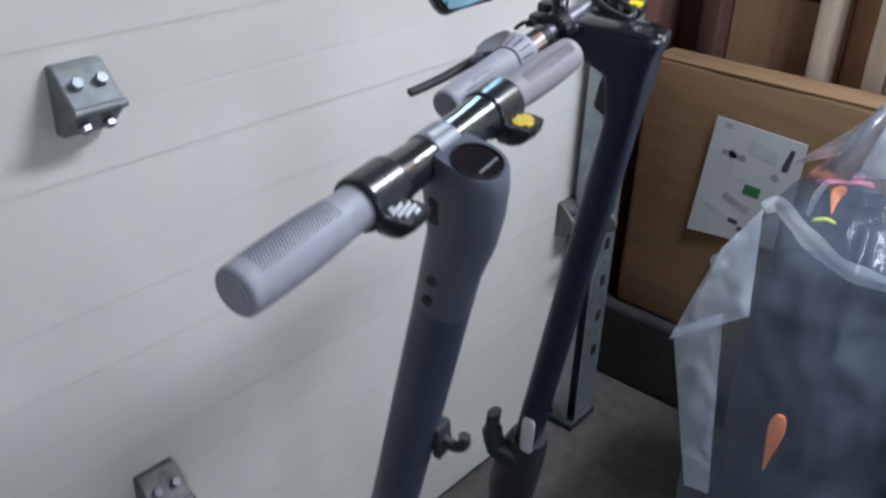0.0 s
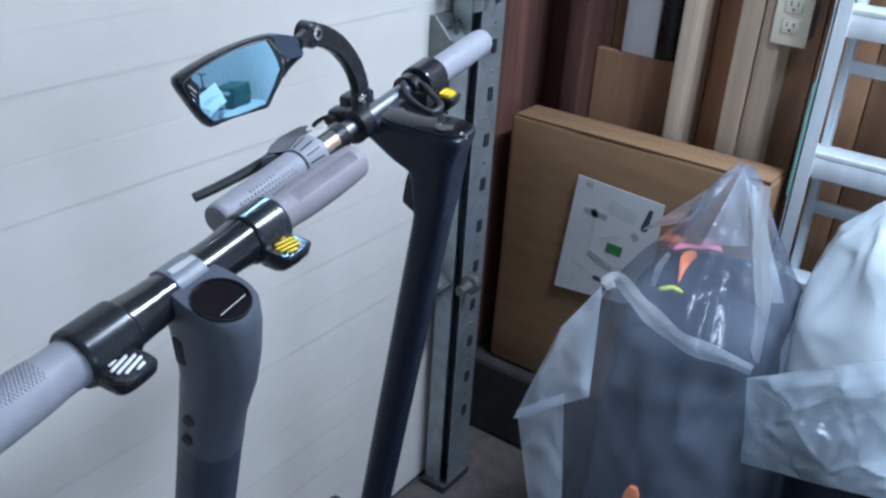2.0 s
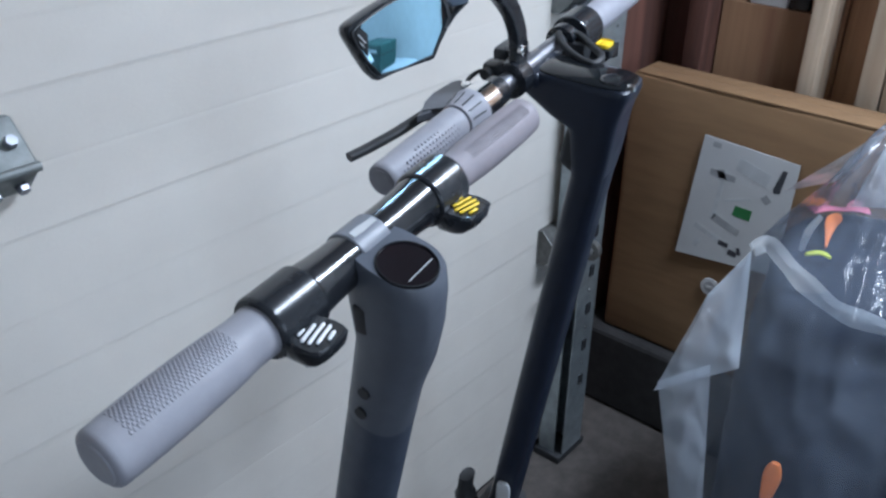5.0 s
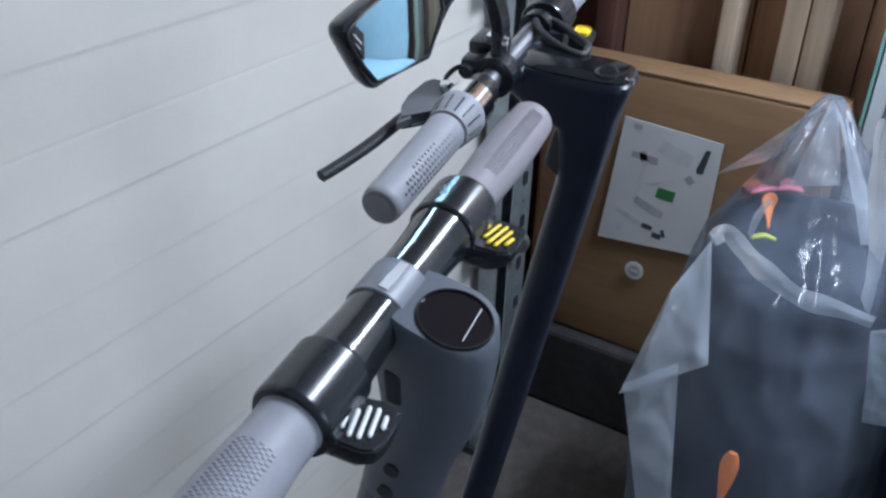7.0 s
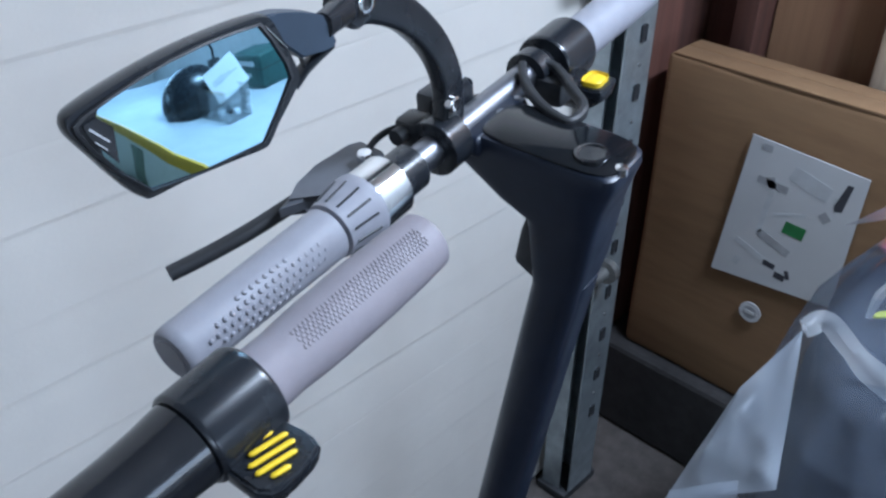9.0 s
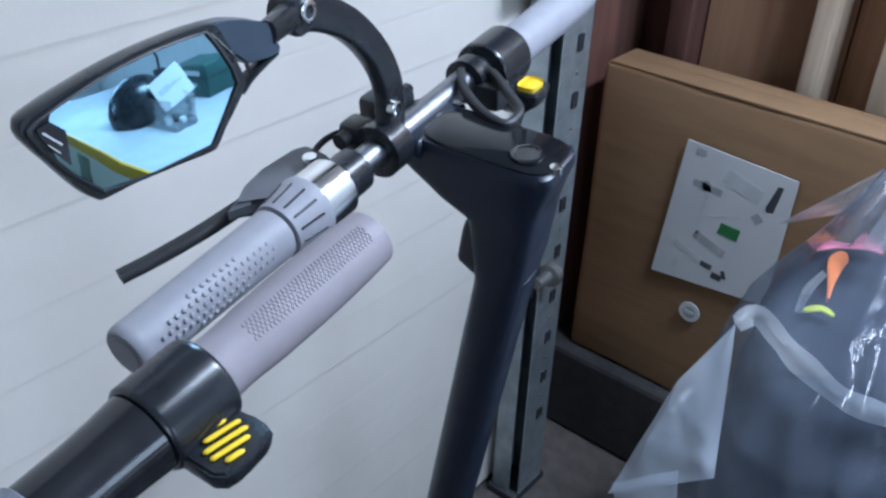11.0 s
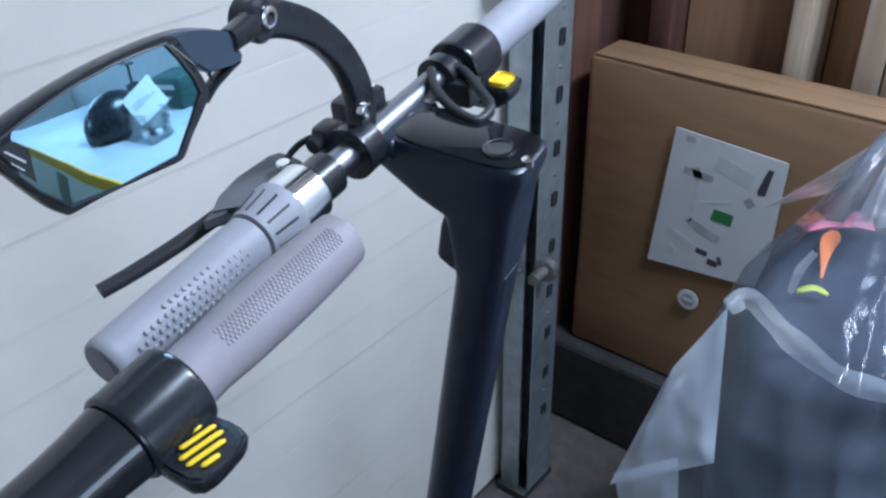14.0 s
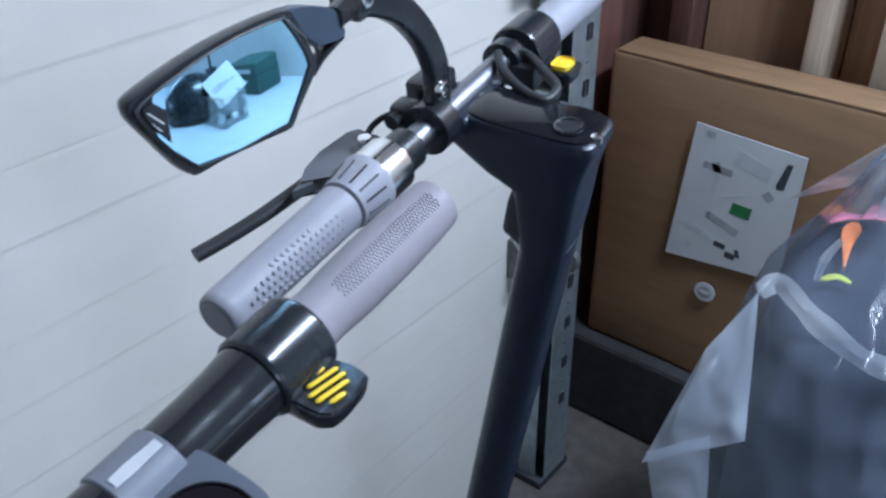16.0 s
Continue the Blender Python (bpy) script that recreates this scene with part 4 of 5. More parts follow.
    for k in range(1, 13):
        rows.append([bm.verts.new((q.x, -0.0034 + (q.x ** 2 + q.z ** 2) / (2 * MIRROR_RADIUS), q.z)) for q in ring2(glass, k / 12, 0.0)])
    mid = bm.verts.new((hub.x, -0.0034 + (hub.x ** 2 + hub.y ** 2) / (2 * MIRROR_RADIUS), hub.y))
    nn = len(glass)
    for i in range(nn):
        bm.faces.new((mid, rows[0][i], rows[0][(i + 1) % nn]))
        for p, q in zip(rows, rows[1:]):
            bm.faces.new((p[i], q[i], q[(i + 1) % nn], p[(i + 1) % nn]))
    part("mirror_glass", onto(bm), MIRROR, house, "blue-tinted convex mirror glass", True, base)
    bm = skin([ring2(glass, 1.06, 0.0006), ring2(glass, 1.055, -0.0030), ring2(glass, 1.02, -0.0036), ring2(glass, 0.998, 0.0010)], caps=False)
    part("mirror_bezel", onto(bm), BLACK_MATT, house, "", True, base)
    # dark printed corner with two pale lines of print
    tag = part("printed_corner", onto(slab([(-0.0612, 0.0196), (-0.0550, 0.0203), (-0.0497, 0.0138), (-0.0528, -0.0020), (-0.0584, 0.0080), (-0.0612, 0.0165)], -0.0024, -0.0018)), BLACK_GLOSS, house, "black printed corner of the glass", False, base)
    for (x0, z0), (x1, z1), w in (((-0.0596, 0.0172), (-0.0535, 0.0088), 0.0009), ((-0.0592, 0.0112), (-0.0556, 0.0058), 0.0005)):
        part("print_bar", onto(sweep([(x0, -0.0027, z0), ((x0 + x1) / 2, -0.0027, (z0 + z1) / 2), (x1, -0.0027, z1)], 0.0004, w, up=(0.6, 0, 0.5), n=6, power=6)), INK_PALE, tag, "", False, base)
    # flat slate wing between the glass and the ball bolt, silver lines, and the strut below its opening
    wing = part("mirror_wing", onto(slab([(0.0330, 0.0312), (0.0440, 0.0292), (0.0530, 0.0262), (0.0627, 0.0222), (0.0688, 0.0185), (0.0724, 0.0046), (0.0705, 0.0016), (0.0640, 0.0026), (0.0502, 0.0040), (0.0425, 0.0128), (0.0375, 0.0220)], -0.0008, 0.0100, "Y", 0.0012)), WING, house, "slate grey wing of the housing", True, base)
    part("silver_line", onto(sweep([(0.0335, -0.0014, 0.0268), (0.0380, -0.0014, 0.0196), (0.0428, -0.0014, 0.0124)], 0.0009, 0.0008, up=(0, 1, 0), n=6)), CHROME, wing, "thin silver line", True, base)
    part("strut", onto(sweep(curve_points([(0.0705, 0.005, 0.0022), (0.0620, 0.005, -0.0005), (0.0520, 0.005, -0.0042), (0.0440, 0.005, -0.0092)], 5), [0.0036] * 16, 0.010, up=(0, 1, 0))), BLACK_SATIN, house, "", True, base)
    part("seam_rib", onto(sweep([(0.0520, 0.004, 0.0035), (0.0528, 0.004, -0.0030)], 0.0008, 0.004, up=(0, 1, 0), n=6)), BLACK_SATIN, house, "", True, base)
    part("ball_joint", sweep([(-0.130, -0.002, 0.1165), (-0.118, 0.002, 0.1150), (-0.102, 0.007, 0.1135)], [0.013, 0.014, 0.016], [0.011, 0.012, 0.014], up=(0, 1, 0)), BLACK_SATIN, mirror_arm, "", True, base)
    # right side: throttle, collar, grip
    part("throttle_clamp", lathe([(0.060, 0.012), (0.061, 0.0160), (0.074, 0.0160), (0.075, 0.012)], 32), BLACK_SATIN, e, "black throttle clamp", True, base)
    loop = curve_points([(0.066, -0.004, 0.010), (0.071, -0.018, 0.006), (0.051, -0.044, 0.004), (0.040, -0.057, 0.003), (0.030, -0.0605, 0.002), (0.018, -0.057, 0.002), (0.023, -0.036, 0.005), (0.038, -0.014, 0.009), (0.052, -0.003, 0.013)], 6)
    part("throttle_lever", sweep(loop, 0.0065, 0.008, up=(0, 0, 1), n=10), BLACK_MATT, e, "black looped throttle lever", True, base)
    part("throttle_block", box(0.058, 0.078, -0.030, 0.006, -0.018, 0.002, 0.004), BLACK_MATT, e, "", True, base)
    part("clamp_collar", lathe([(0.0845, 0.0150), (0.085, 0.0215), (0.087, 0.0226), (0.122, 0.0226), (0.124, 0.0215), (0.1245, 0.0150)], 48, "X", (0, 0, -0.004)), BLACK_SATIN, e, "satin black clamp collar", True, base)
    pad = button_paddle(e, base, 0.092, -0.031, 0.8, YELLOW, "", ribs=False, drop=0.009)
    part("button", box(0.0825, 0.1015, -0.0455, -0.0305, -0.010, -0.0060, 0.0045, 3), YELLOW, pad, "plain yellow thumb button", True, base)
    g = part("grip", lathe([(0.1245, 0.0150), (0.125, 0.0172), (0.14, 0.0166), (0.19, 0.0172), (0.245, 0.0168), (0.256, 0.0155), (0.262, 0.0115), (0.2635, 0.006)], 48, "X", (0, 0, -0.005)), GRIP, e, "pale grey rubber grip", True, base)
    # folding latch and reflector low on the stem
    z = -0.655
    y = SY - SL * z
    part("reflector", skin([ring_at(-0.0265, y - 0.004, z - 0.035, 0.003, 0.008, 0.008), ring_at(-0.0275, y - 0.004, z - 0.028, 0.003, 0.011, 0.011), ring_at(-0.0275, y - 0.008, z + 0.028, 0.003, 0.011, 0.011), ring_at(-0.0265, y - 0.008, z + 0.035, 0.003, 0.008, 0.008)]), INK_PALE, stem, "pale side reflector", True, base)
    part("fold_latch", sweep(curve_points([(-0.02, y + 0.02, z - 0.07), (-0.03, y + 0.045, z - 0.05), (-0.034, y + 0.052, z - 0.01), (-0.030, y + 0.050, z + 0.025)], 5), [0.04] * 6 + [0.03] * 5 + [0.018] * 5, 0.03, up=(1, 0, 0)), BLACK_MATT, stem, "black folding latch", True, base)
    part("fold_joint", skin([ring_at(0, SY - SL * -0.86, -0.86, 0.03, 0.035, 0.035), ring_at(0, SY - SL * -0.80, -0.80, 0.034, 0.045, 0.036), ring_at(0, SY - SL * -0.72, -0.72, 0.033, 0.042, 0.034), ring_at(0, SY - SL * -0.685, -0.685, 0.028, 0.031, 0.030)]), BLACK_MATT, stem, "", True, base)
    chassis(e, base, m, SY, SL, -1.02, NAVY_PAINT)


MIRROR_TURN, MIRROR_TIP, MIRROR_RADIUS = radians(-8), radians(-6), 0.70
scooter_rear()


# ---- bags of stored things ----
def loft_bag(sections, seed, seg=72, rows=60, wrinkle=0.018, open_bottom=False, fold=3.0):
    """A bag of film hung over something: rings along a bent axis, creased lengthwise and across."""
    zs = [s[0] for s in sections]
    bm, rings = bmesh.new(), []
    for k in range(rows + 1):
        z = zs[0] + (zs[-1] - zs[0]) * k / rows
        v = [float(np.interp(z, zs, [s[i] for s in sections])) for i in range(1, 5)]
        ring = []
        for i in range(seg):
            a = 2 * math.pi * i / seg
            q = Vector((math.cos(a) * fold, math.sin(a) * fold, z * 5.0 + seed))
            ridge = 1 - 2 * abs(noise.noise(q))
            ridge2 = 1 - 2 * abs(noise.noise(q * 2.3 + Vector((3, 1, seed))))
            cell = noise.voronoi(q * 1.1 + Vector((seed, 2, 5)))[0]
            facet = min((cell[1] - cell[0]) * 2.2, 1.0)
            d = wrinkle * (0.7 * ridge + 0.4 * ridge2 - 0.9 * facet)
            ring.append(Vector((v[0] + (v[2] + d) * math.cos(a), v[1] + (v[3] + d) * math.sin(a), z + 0.012 * noise.noise(q * 0.8 + Vector((0, 0, 9))) * (0 < k))))
        rings.append(ring)
    skin(rings, False, True, bm)
    bm.faces.new(list(bm.verts)[-seg:])
    if not open_bottom:
        bm.faces.new(list(bm.verts)[:seg][::-1])
    return bm


def patch(corners, seed, n=26, wave=0.012):
    """A creased four-cornered piece of film."""
    a, b, c, d = (Vector(p) for p in corners)
    nrm = (b - a).cross(d - a).normalized()
    rows = []
    for i in range(n + 1):
        row = []
        for j in range(n + 1):
            u, v = i / n, j / n
            p = a.lerp(b, u).lerp(d.lerp(c, u), v)
            q = p * 9 + Vector((seed, 0, 0))
            cell = noise.voronoi(q * 1.4)[0]
            fade = min(1.0, 0.2 + 6 * min(u, 1 - u, v, 1 - v))
            p += nrm * wave * fade * ((1 - 2 * abs(noise.noise(q))) + 0.5 * noise.noise(q * 2.7) - min((cell[1] - cell[0]) * 1.6, 1.0)) * 1.2
            row.append(p)
        rows.append(row)
    return skin(rows, False, False)


def bag_one():
    e = thing("bagged_bundle", pose(1.5, 0.36, 0.0), "dark fabric bundle standing in a large clear plastic bag", "bag", "bags by the wall")
    base = (1.5, 0.36, 0.0)
    inner = [(0.0, 1.55, 0.34, 0.21, 0.16), (0.25, 1.56, 0.34, 0.215, 0.17), (0.55, 1.575, 0.34, 0.205, 0.165), (0.72, 1.585, 0.345, 0.20, 0.16), (0.755, 1.59, 0.35, 0.185, 0.15), (0.772, 1.59, 0.35, 0.15, 0.125)]
    part("fabric_roll", loft_bag(inner, 2.0, 64, 60, 0.010, False, 1.2), FABRIC, e, "dark navy fabric bundle with a flat top", True, base)
    outer = [(0.0, 1.50, 0.33, 0.25, 0.19), (0.25, 1.47, 0.335, 0.27, 0.195), (0.45, 1.455, 0.34, 0.27, 0.195), (0.62, 1.46, 0.34, 0.26, 0.180), (0.74, 1.475, 0.345, 0.245, 0.160), (0.80, 1.495, 0.35, 0.220, 0.140), (0.84, 1.53, 0.355, 0.175, 0.110), (0.90, 1.60, 0.365, 0.105, 0.062), (0.955, 1.65, 0.375, 0.045, 0.024), (0.972, 1.66, 0.375, 0.010, 0.008)]
    part("plastic_bag", loft_bag(outer, 11.0, 140, 130, 0.009, False, 2.2), CLEAR_FILM, e, "clear wrinkled polythene bag", True, base)
    part("folded_flap", patch([(1.125, 0.489, 0.686), (1.160, 0.387, 0.757), (1.262, 0.436, 0.882), (1.190, 0.460, 0.832)], 5.0, wave=0.010), FOLD_FILM, e, "doubled over milky flap of the bag", True, base)
    part("folded_flap", patch([(1.140, 0.424, 0.417), (1.150, 0.385, 0.416), (1.150, 0.423, 0.752), (1.130, 0.487, 0.703)], 8.0, wave=0.010), FOLD_FILM, e, "", True, base)
    # doubled film along the front edge of the top, and a few stretched creases
    for path, wide in (([(1.262, 0.436, 0.882), (1.290, 0.424, 0.884), (1.302, 0.396, 0.856), (1.312, 0.369, 0.831), (1.330, 0.318, 0.797), (1.36, 0.26, 0.778), (1.37, 0.22, 0.768)], 0.015),
                       ([(1.42, 0.416, 0.822), (1.42, 0.411, 0.858), (1.42, 0.398, 0.889)], 0.006),
                       ([(1.45, 0.283, 1.03), (1.45, 0.279, 0.983), (1.45, 0.261, 0.902), (1.45, 0.245, 0.84), (1.45, 0.236, 0.72)], 0.012)):
        line = [Vector(q) for q in curve_points(path, 6)]
        rows = []
        for k, q in enumerate(line):
            way = (line[min(k + 1, len(line) - 1)] - line[max(k - 1, 0)]).normalized()
            side = way.cross(Vector((-0.95, 0, 0.3))).normalized()
            w = wide * (0.55 + 0.45 * math.sin(math.pi * (k + 1) / (len(line) + 1))) * (1 + 0.35 * noise.noise(q * 22))
            rows.append([q + side * w * f + Vector((-0.004, 0, 0.002)) * (1 - abs(f)) * 1.2 for f in (-1, -0.5, 0, 0.5, 1)])
        part("folded_edge", skin(rows, False, False), GATHER_FILM, e, "", True, base)
    # stretched, creased sides of the gathered top, whitened to stand for gloss highlights
    for k, corners in enumerate(([(1.60, 0.522, 0.824), (1.655, 0.452, 0.850), (1.66, 0.378, 0.975), (1.66, 0.385, 0.968)], [(1.60, 0.405, 0.835), (1.62, 0.330, 0.850), (1.66, 0.365, 0.955), (1.66, 0.378, 0.975)],
                                 [(1.56, 0.236, 0.70), (1.60, 0.215, 0.72), (1.66, 0.350, 0.945), (1.64, 0.365, 0.962)])):
        part("gathered_film", patch(corners, 40.0 + 7 * k, 30, wave=0.007), GATHER_FILM, e, "", True, base)
    # felt carrots with ribbon lying on the bundle, seen through the film
    part("felt_carrot", sweep(curve_points([(1.655, 0.435, 0.790), (1.60, 0.428, 0.792), (1.523, 0.408, 0.790)], 6), [0.012, 0.020, 0.024, 0.025, 0.024, 0.022, 0.019, 0.016, 0.013, 0.010, 0.007, 0.005, 0.003], 0.005, up=(0, 0, 1)), ORANGE, e, "orange felt carrot", True, base)
    c = (1.318, 0.352, 0.44)
    part("felt_carrot", sweep(curve_points([(c[0] + 0.012, c[1], c[2] + 0.05), c, (c[0] - 0.012, c[1], c[2] - 0.055)], 6), [0.014, 0.024, 0.028, 0.030, 0.028, 0.026, 0.023, 0.020, 0.016, 0.012, 0.009, 0.005, 0.003], 0.012, up=(1, 0, 0)), ORANGE, e, "", True, base)
    part("ribbon", sweep(curve_points([(1.631, 0.474, 0.795), (1.655, 0.452, 0.797), (1.670, 0.434, 0.795), (1.682, 0.416, 0.797), (1.694, 0.395, 0.795)], 4), [0.013 + 0.012 * abs(k - 8) / 8 for k in range(17)], 0.005, up=(0, 0, 1)), PINK, e, "pink ribbon bow", True, base)
    part("felt_leaf", sweep(curve_points([(1.479, 0.424, 0.788), (1.497, 0.408, 0.790), (1.495, 0.389, 0.788)], 5), [0.004, 0.009, 0.011, 0.012, 0.012, 0.013, 0.012, 0.012, 0.011, 0.008, 0.004], 0.005, up=(0, 0, 1)), LIME, e, "yellow-green felt strip", True, base)


bag_one()


def bag_two():
    e = thing("bagged_bundle", pose(1.58, 0.0, 0.0), "dark bundle under a milky blueish plastic bag", "bag", "bags by the wall")
    base = (1.58, 0.0, 0.0)
    inner = [(0.0, 1.62, 0.0, 0.2, 0.18), (0.3, 1.62, 0.0, 0.21, 0.19), (0.6, 1.62, 0.0, 0.18, 0.17), (0.78, 1.62, 0.02, 0.12, 0.12), (0.86, 1.62, 0.03, 0.03, 0.03)]
    part("fabric_roll", loft_bag(inner, 21.0, 48, 40, 0.012, False, 1.2), FABRIC, e, "dark fabric bundle", True, base)
    outer = [(0.665, 1.575, 0.005, 0.235, 0.205), (0.72, 1.58, 0.01, 0.235, 0.205), (0.83, 1.585, 0.03, 0.19, 0.18), (0.94, 1.60, 0.07, 0.11, 0.11), (1.0, 1.61, 0.10, 0.03, 0.03)]
    part("plastic_bag", loft_bag(outer, 31.0, 96, 60, 0.014, True, 1.3), MILK_FILM, e, "milky translucent polythene bag", True, base)
    part("hem", patch([(1.330, 0.194, 0.629), (1.300, -0.050, 0.700), (1.362, -0.010, 0.905), (1.350, 0.219, 0.767)], 14.0, 80, wave=0.022), SHINY_FILM, e, "shiny creased hem of the bag", True, base)


bag_two()


# ---- stepladder ----
def ladder():
    e = thing("stepladder", pose(1.91, 0.15, CURB), "folded aluminium stepladder standing on the footing by the studs", "ladder")
    base = (1.91, 0.15, CURB)
    y0, y1 = 0.345, -0.11
    for y, s in ((y0, 1), (y1, -1)):
        bm = bmesh.new()
        box(1.910, 1.950, y - 0.004, y + 0.004, CURB, 1.75, 0.002, bm=bm)
        box(1.910, 1.914, y - 0.004 - 0.022 * (s > 0), y + 0.004 + 0.022 * (s < 0), CURB, 1.75, bm=bm)
        rail = part("rail", bm, ALU, e, "", True, base)
        if s > 0:
            part("edge_strip", box(1.908, 1.911, y + 0.002, y + 0.0075, 0.85, 1.08), GREEN_EDGE, rail, "green paint strip", False, base)
    for k, z in enumerate((0.40, 0.675, 0.95, 1.225, 1.50)):
        tread = bmesh.new()
        box(1.913, 1.975, y1 + 0.004, y0 - 0.004, z - 0.012, z, 0.002, bm=tread)
        box(1.913, 1.918, y1 + 0.004, y0 - 0.004, z - 0.052, z - 0.012, 0.001, bm=tread)
        for g in range(5):
            box(1.921 + g * 0.010, 1.926 + g * 0.010, y1 + 0.01, y0 - 0.01, z, z + 0.0015, bm=tread)
        part("tread", tread, ALU, e, "", True, base)
    for y in (y0 - 0.03, y1 + 0.03):
        part("rear_leg", sweep([(1.960, y, 1.70), (1.985, y, CURB)], 0.018, 0.028, up=(1, 0, 0), n=8, power=5), ALU, e, "", True, base)
    for z in (0.54, 0.82, 1.11):
        x = 1.960 + (1.70 - z) * 0.025 / 1.51
        part("rear_brace", box(x - 0.006, x + 0.006, y1 + 0.035, y0 - 0.035, z - 0.013, z + 0.013, 0.002), ALU, e, "", True, base)
    part("cap", box(1.900, 1.985, y1 - 0.01, y0 + 0.01, 1.75, 1.900, 0.006, 3), ALU, e, "", True, base)


ladder()


# ---- workbench behind, seen in the mirror ----
def bench():
    cx, cy = BENCH[0], BENCH[1]
    m = pose(cx, cy, 0.0, 0, 0, BENCH[2])
    e = thing("workbench", m, "white topped workbench with a yellow front edge", "workbench")
    part("worktop", box(-0.9, 0.9, -0.88, 0.0, 0.80, 0.84, 0.003), BENCH_TOP, e, "white laminate worktop")
    part("edge_band", box(-0.9, 0.9, 0.0005, 0.012, 0.79, 0.842, 0.003), BENCH_YELLOW, e, "yellow edge band")
    for x in (-0.85, 0.85):
        for y in (-0.84, -0.06):
            part("leg", box(x - 0.03, x + 0.03, y - 0.03, y + 0.03, 0.0, 0.7995, 0.004), STUD, e)
    part("drawer_front", box(-0.80, 0.80, -0.02, -0.003, 0.50, 0.785, 0.004), IVORY, e, "pale yellow front panel")
    part("hanging_strip", box(0.06, 0.22, -0.0028, 0.0, 0.60, 0.76, 0.001), STRIP, e, "olive grey strip")
    return m


def on_bench(m, x, y, z=0.84, turn=0.0):
    return m @ pose(x, y, z, 0, 0, turn)


BENCH = (1.10, -1.30, 90.0)
bm_ = bench()


def helmet(m):
    e = thing("helmet", m, "black cycle helmet lying on the workbench", "helmet")
    bm = bmesh.new()
    bmesh.ops.create_uvsphere(bm, u_segments=40, v_segments=24, radius=1.0)
    for v in list(bm.verts):
        if v.co.z < -0.35:
            v.co.z = -0.35
    for v in bm.verts:
        v.co = Vector((v.co.x * 0.13, v.co.y * 0.155, (v.co.z + 0.35) * 0.16))
    part("shell", bm, BLACK_SATIN, e)
    for k in range(5):
        for s in (-1, 1):
            a = -0.8 + k * 0.4
            c = Vector((s * 0.072, a * 0.115, 0.182 - abs(a) * 0.05))
            part("vent", box(c.x - 0.010, c.x + 0.010, c.y - 0.016, c.y + 0.016, c.z - 0.012, c.z + 0.006, 0.005), BLACK_MATT, e)
    part("rim_band", lathe([(0.0, 0.128), (0.004, 0.134), (0.012, 0.132)], 40, "Z", (0, 0, 0), False), BLACK_MATT, e)


helmet(on_bench(bm_, 0.22, -0.29, turn=30))


def clear_case(m):
    e = thing("clear_case", m, "clear plastic case of small hardware with a white card", "case")
    bm = bmesh.new()
    w, d, h, t = 0.13, 0.06, 0.13, 0.003
    box(-w, w, -d, d, 0.0, t, bm=bm)
    for s in (-1, 1):
        box(s * w - t / 2, s * w + t / 2, -d, d, t, h, bm=bm)
        box(-w + t, w - t, s * d - t / 2, s * d + t / 2, t, h, bm=bm)
    part("shell", bm, ACRYLIC, e, "", False)
    rng = random.Random(8)
    for k in range(7):
        x, y = -0.085 + (k % 4) * 0.048, -0.03 + (k // 4) * 0.05
        part("screw_pack", box(x - 0.012, x + 0.012, y - 0.014, y + 0.014, 0.0035, 0.014 + 0.022 * rng.random(), 0.003), (WHITE_PLASTIC, ALLOY, BLACK_MATT)[k % 3], e)
    return e


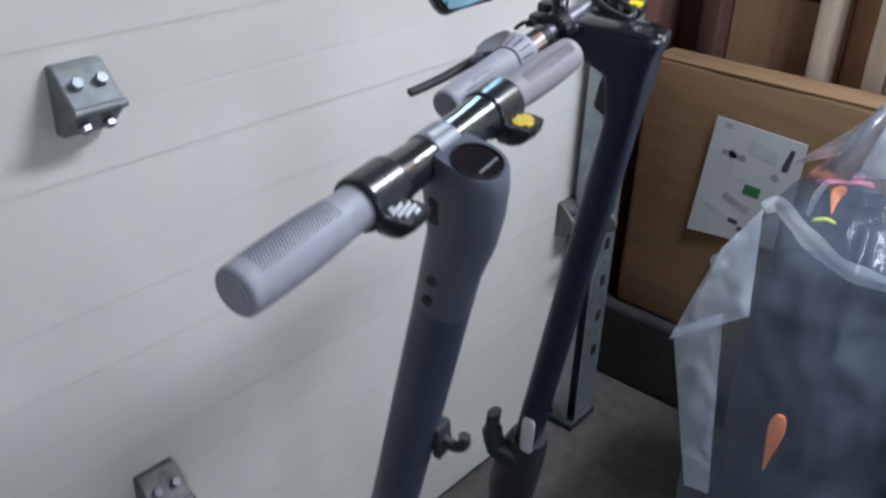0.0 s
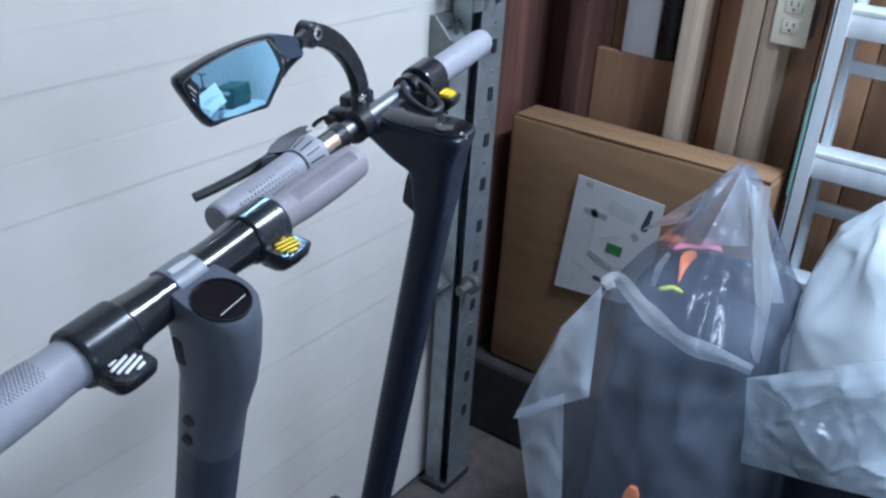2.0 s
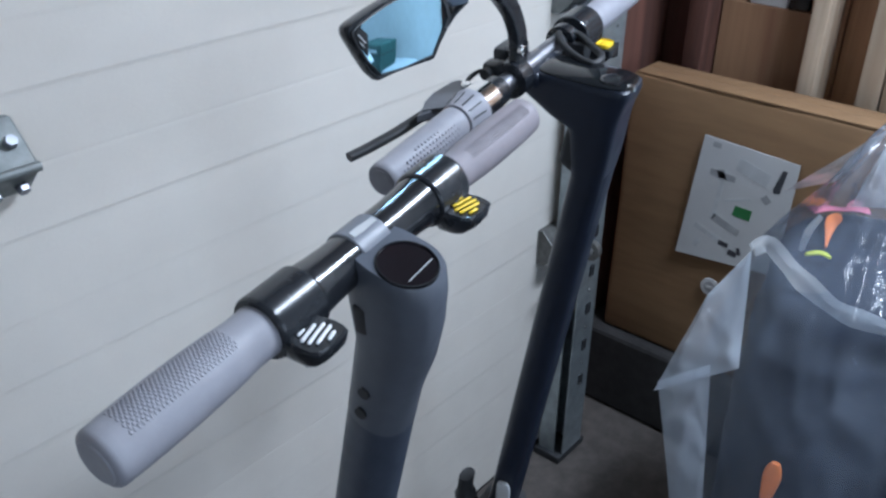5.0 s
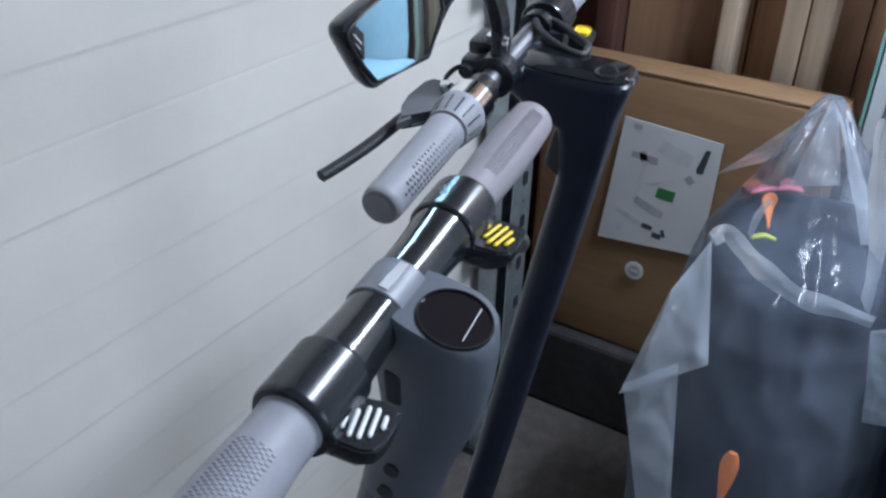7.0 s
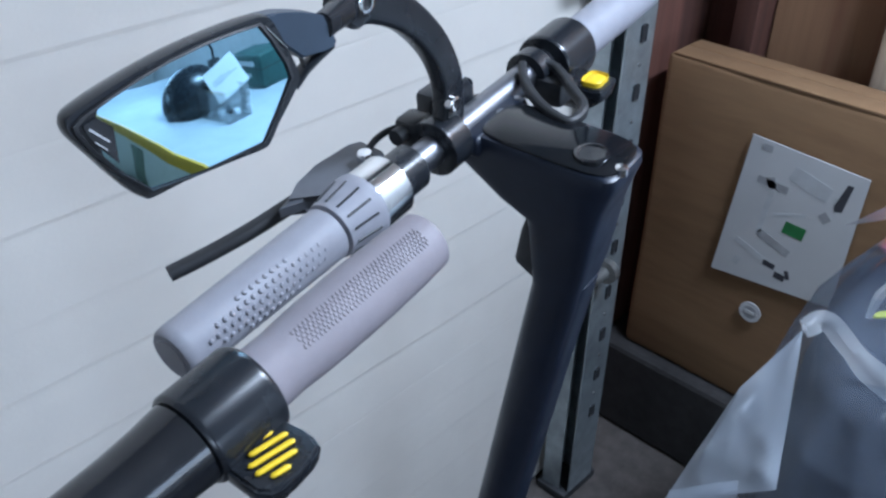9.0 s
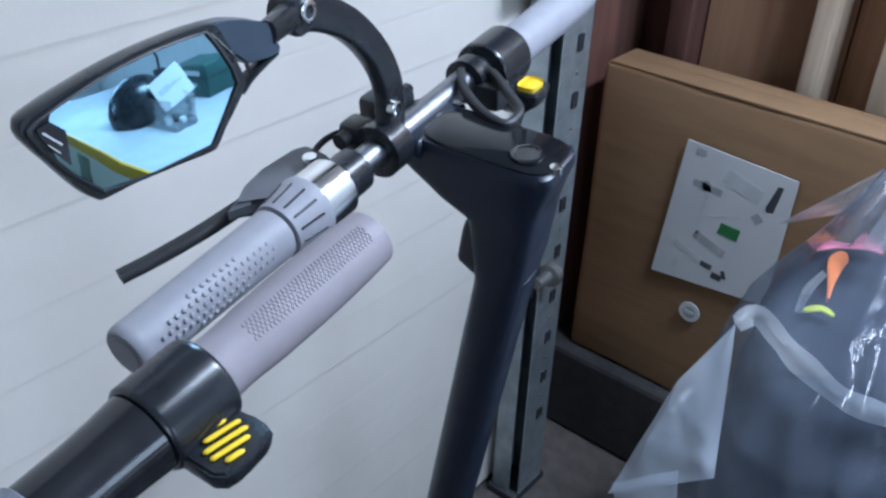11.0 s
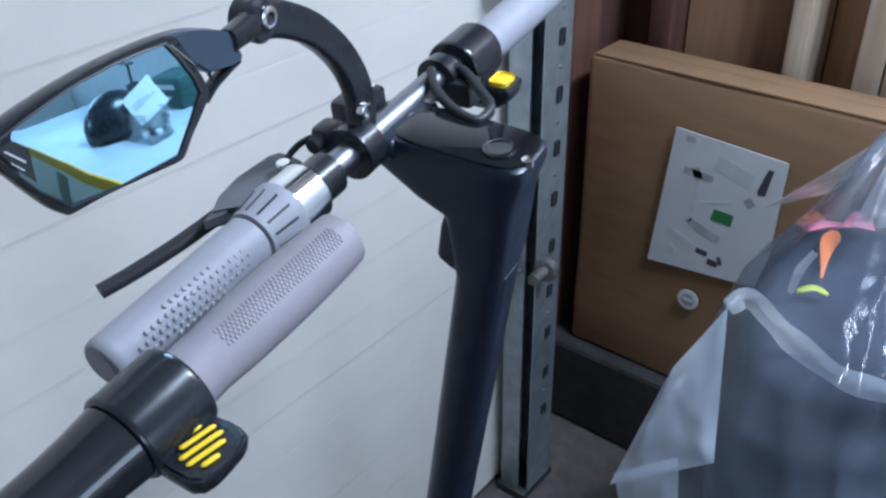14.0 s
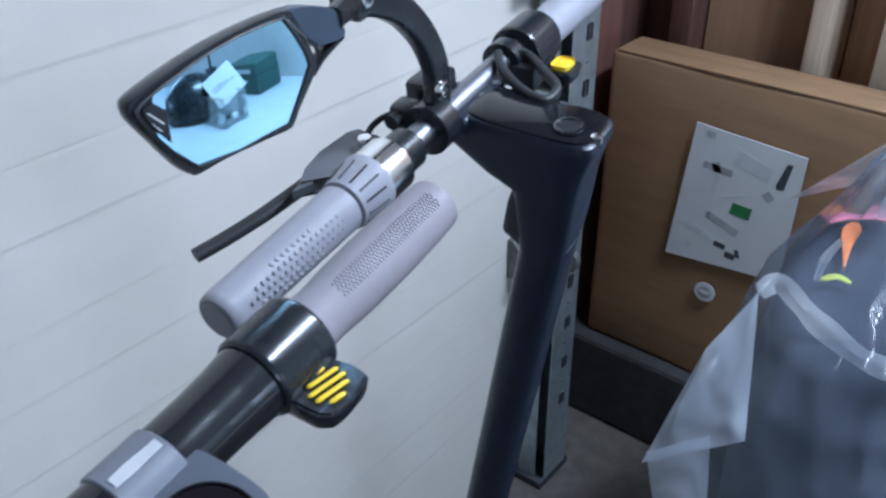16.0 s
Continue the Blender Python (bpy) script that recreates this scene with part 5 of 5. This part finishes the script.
def white_card():
    """A card leaning in the clear case on one corner."""
    a, b = Vector((0.135, 0.052, 0.066)), Vector((0.022, -0.130, 0.116))
    n = a.cross(b).normalized()
    m = Matrix((a.normalized(), n.cross(a.normalized()), n)).transposed().to_4x4()
    m.translation = (1.380, -0.815, 0.905)
    e = thing("white_card", m, "white printed card leaning in the clear case", "card")
    w, h = a.length, b.length
    part("sheet", slab([(0, 0), (w, 0), (w, h), (0, h)], -0.0012, 0.0012, "Z"), PAPER, e, "", False)
    for k in range(3):
        part("print", slab([(0.02, h * 0.45 + k * 0.012), (w - 0.03 * k - 0.02, h * 0.45 + k * 0.012), (w - 0.03 * k - 0.02, h * 0.45 + 0.006 + k * 0.012), (0.02, h * 0.45 + 0.006 + k * 0.012)], 0.0014, 0.0022, "Z"), INK_GREY, e, "", False)
        part("print", slab([(0.02, h * 0.45 + k * 0.012), (w - 0.03 * k - 0.02, h * 0.45 + k * 0.012), (w - 0.03 * k - 0.02, h * 0.45 + 0.006 + k * 0.012), (0.02, h * 0.45 + 0.006 + k * 0.012)], -0.0022, -0.0014, "Z"), INK_GREY, e, "", False)


clear_case(on_bench(bm_, 0.46, -0.31))
white_card()


def clamp_tool(m):
    e = thing("hand_clamp", m, "dark T-handled tool standing on the workbench", "tool")
    part("block", box(-0.035, 0.035, -0.03, 0.03, 0.0, 0.13, 0.006), BLACK_MATT, e)
    part("shaft", lathe([(0.13, 0.008), (0.24, 0.008)], 16, "Z"), BLACK_SATIN, e)
    part("handle", lathe([(-0.07, 0.008), (0.07, 0.008)], 16, "X", (0, 0, 0.245)), BLACK_SATIN, e)


clamp_tool(on_bench(bm_, -0.22, -0.66))


def tool_case(m, w, d, h, material, label):
    e = thing("tool_case", m, label, "case")
    part("body", box(-w, w, -d, d, 0.0, h, 0.012, 3), material, e)
    part("lid_seam", box(-w - 0.001, w + 0.001, -d - 0.001, d + 0.001, h * 0.6, h * 0.6 + 0.004), BLACK_MATT, e)
    part("mark", box(-w * 0.6, w * 0.6, d + 0.0005, d + 0.0015, h * 0.66, h * 0.80), PAPER, e, "pale lettering patch", False)
    part("mark", box(-w * 0.3, w * 0.3, d + 0.0005, d + 0.0015, h * 0.36, h * 0.46), INK_PALE, e, "", False)
    return e


tool_case(on_bench(bm_, 0.22, -0.70), 0.14, 0.09, 0.16, CASE_GREEN, "dull green tool case on the workbench")
tool_case(on_bench(bm_, 0.10, 0.16, 0.0), 0.20, 0.11, 0.62, BLACK_MATT, "tall black tool case on the floor beside the workbench")
for k in range(3):
    tagged(part("battery", lathe([(-0.025, 0.014), (0.023, 0.014), (0.025, 0.006)], 20, "X"), WHITE_PLASTIC), "white battery cell in a stack of three on the workbench", "battery", "stack of batteries").matrix_world = on_bench(bm_, 0.50, -0.405, 0.8545 + 0.0285 * k)
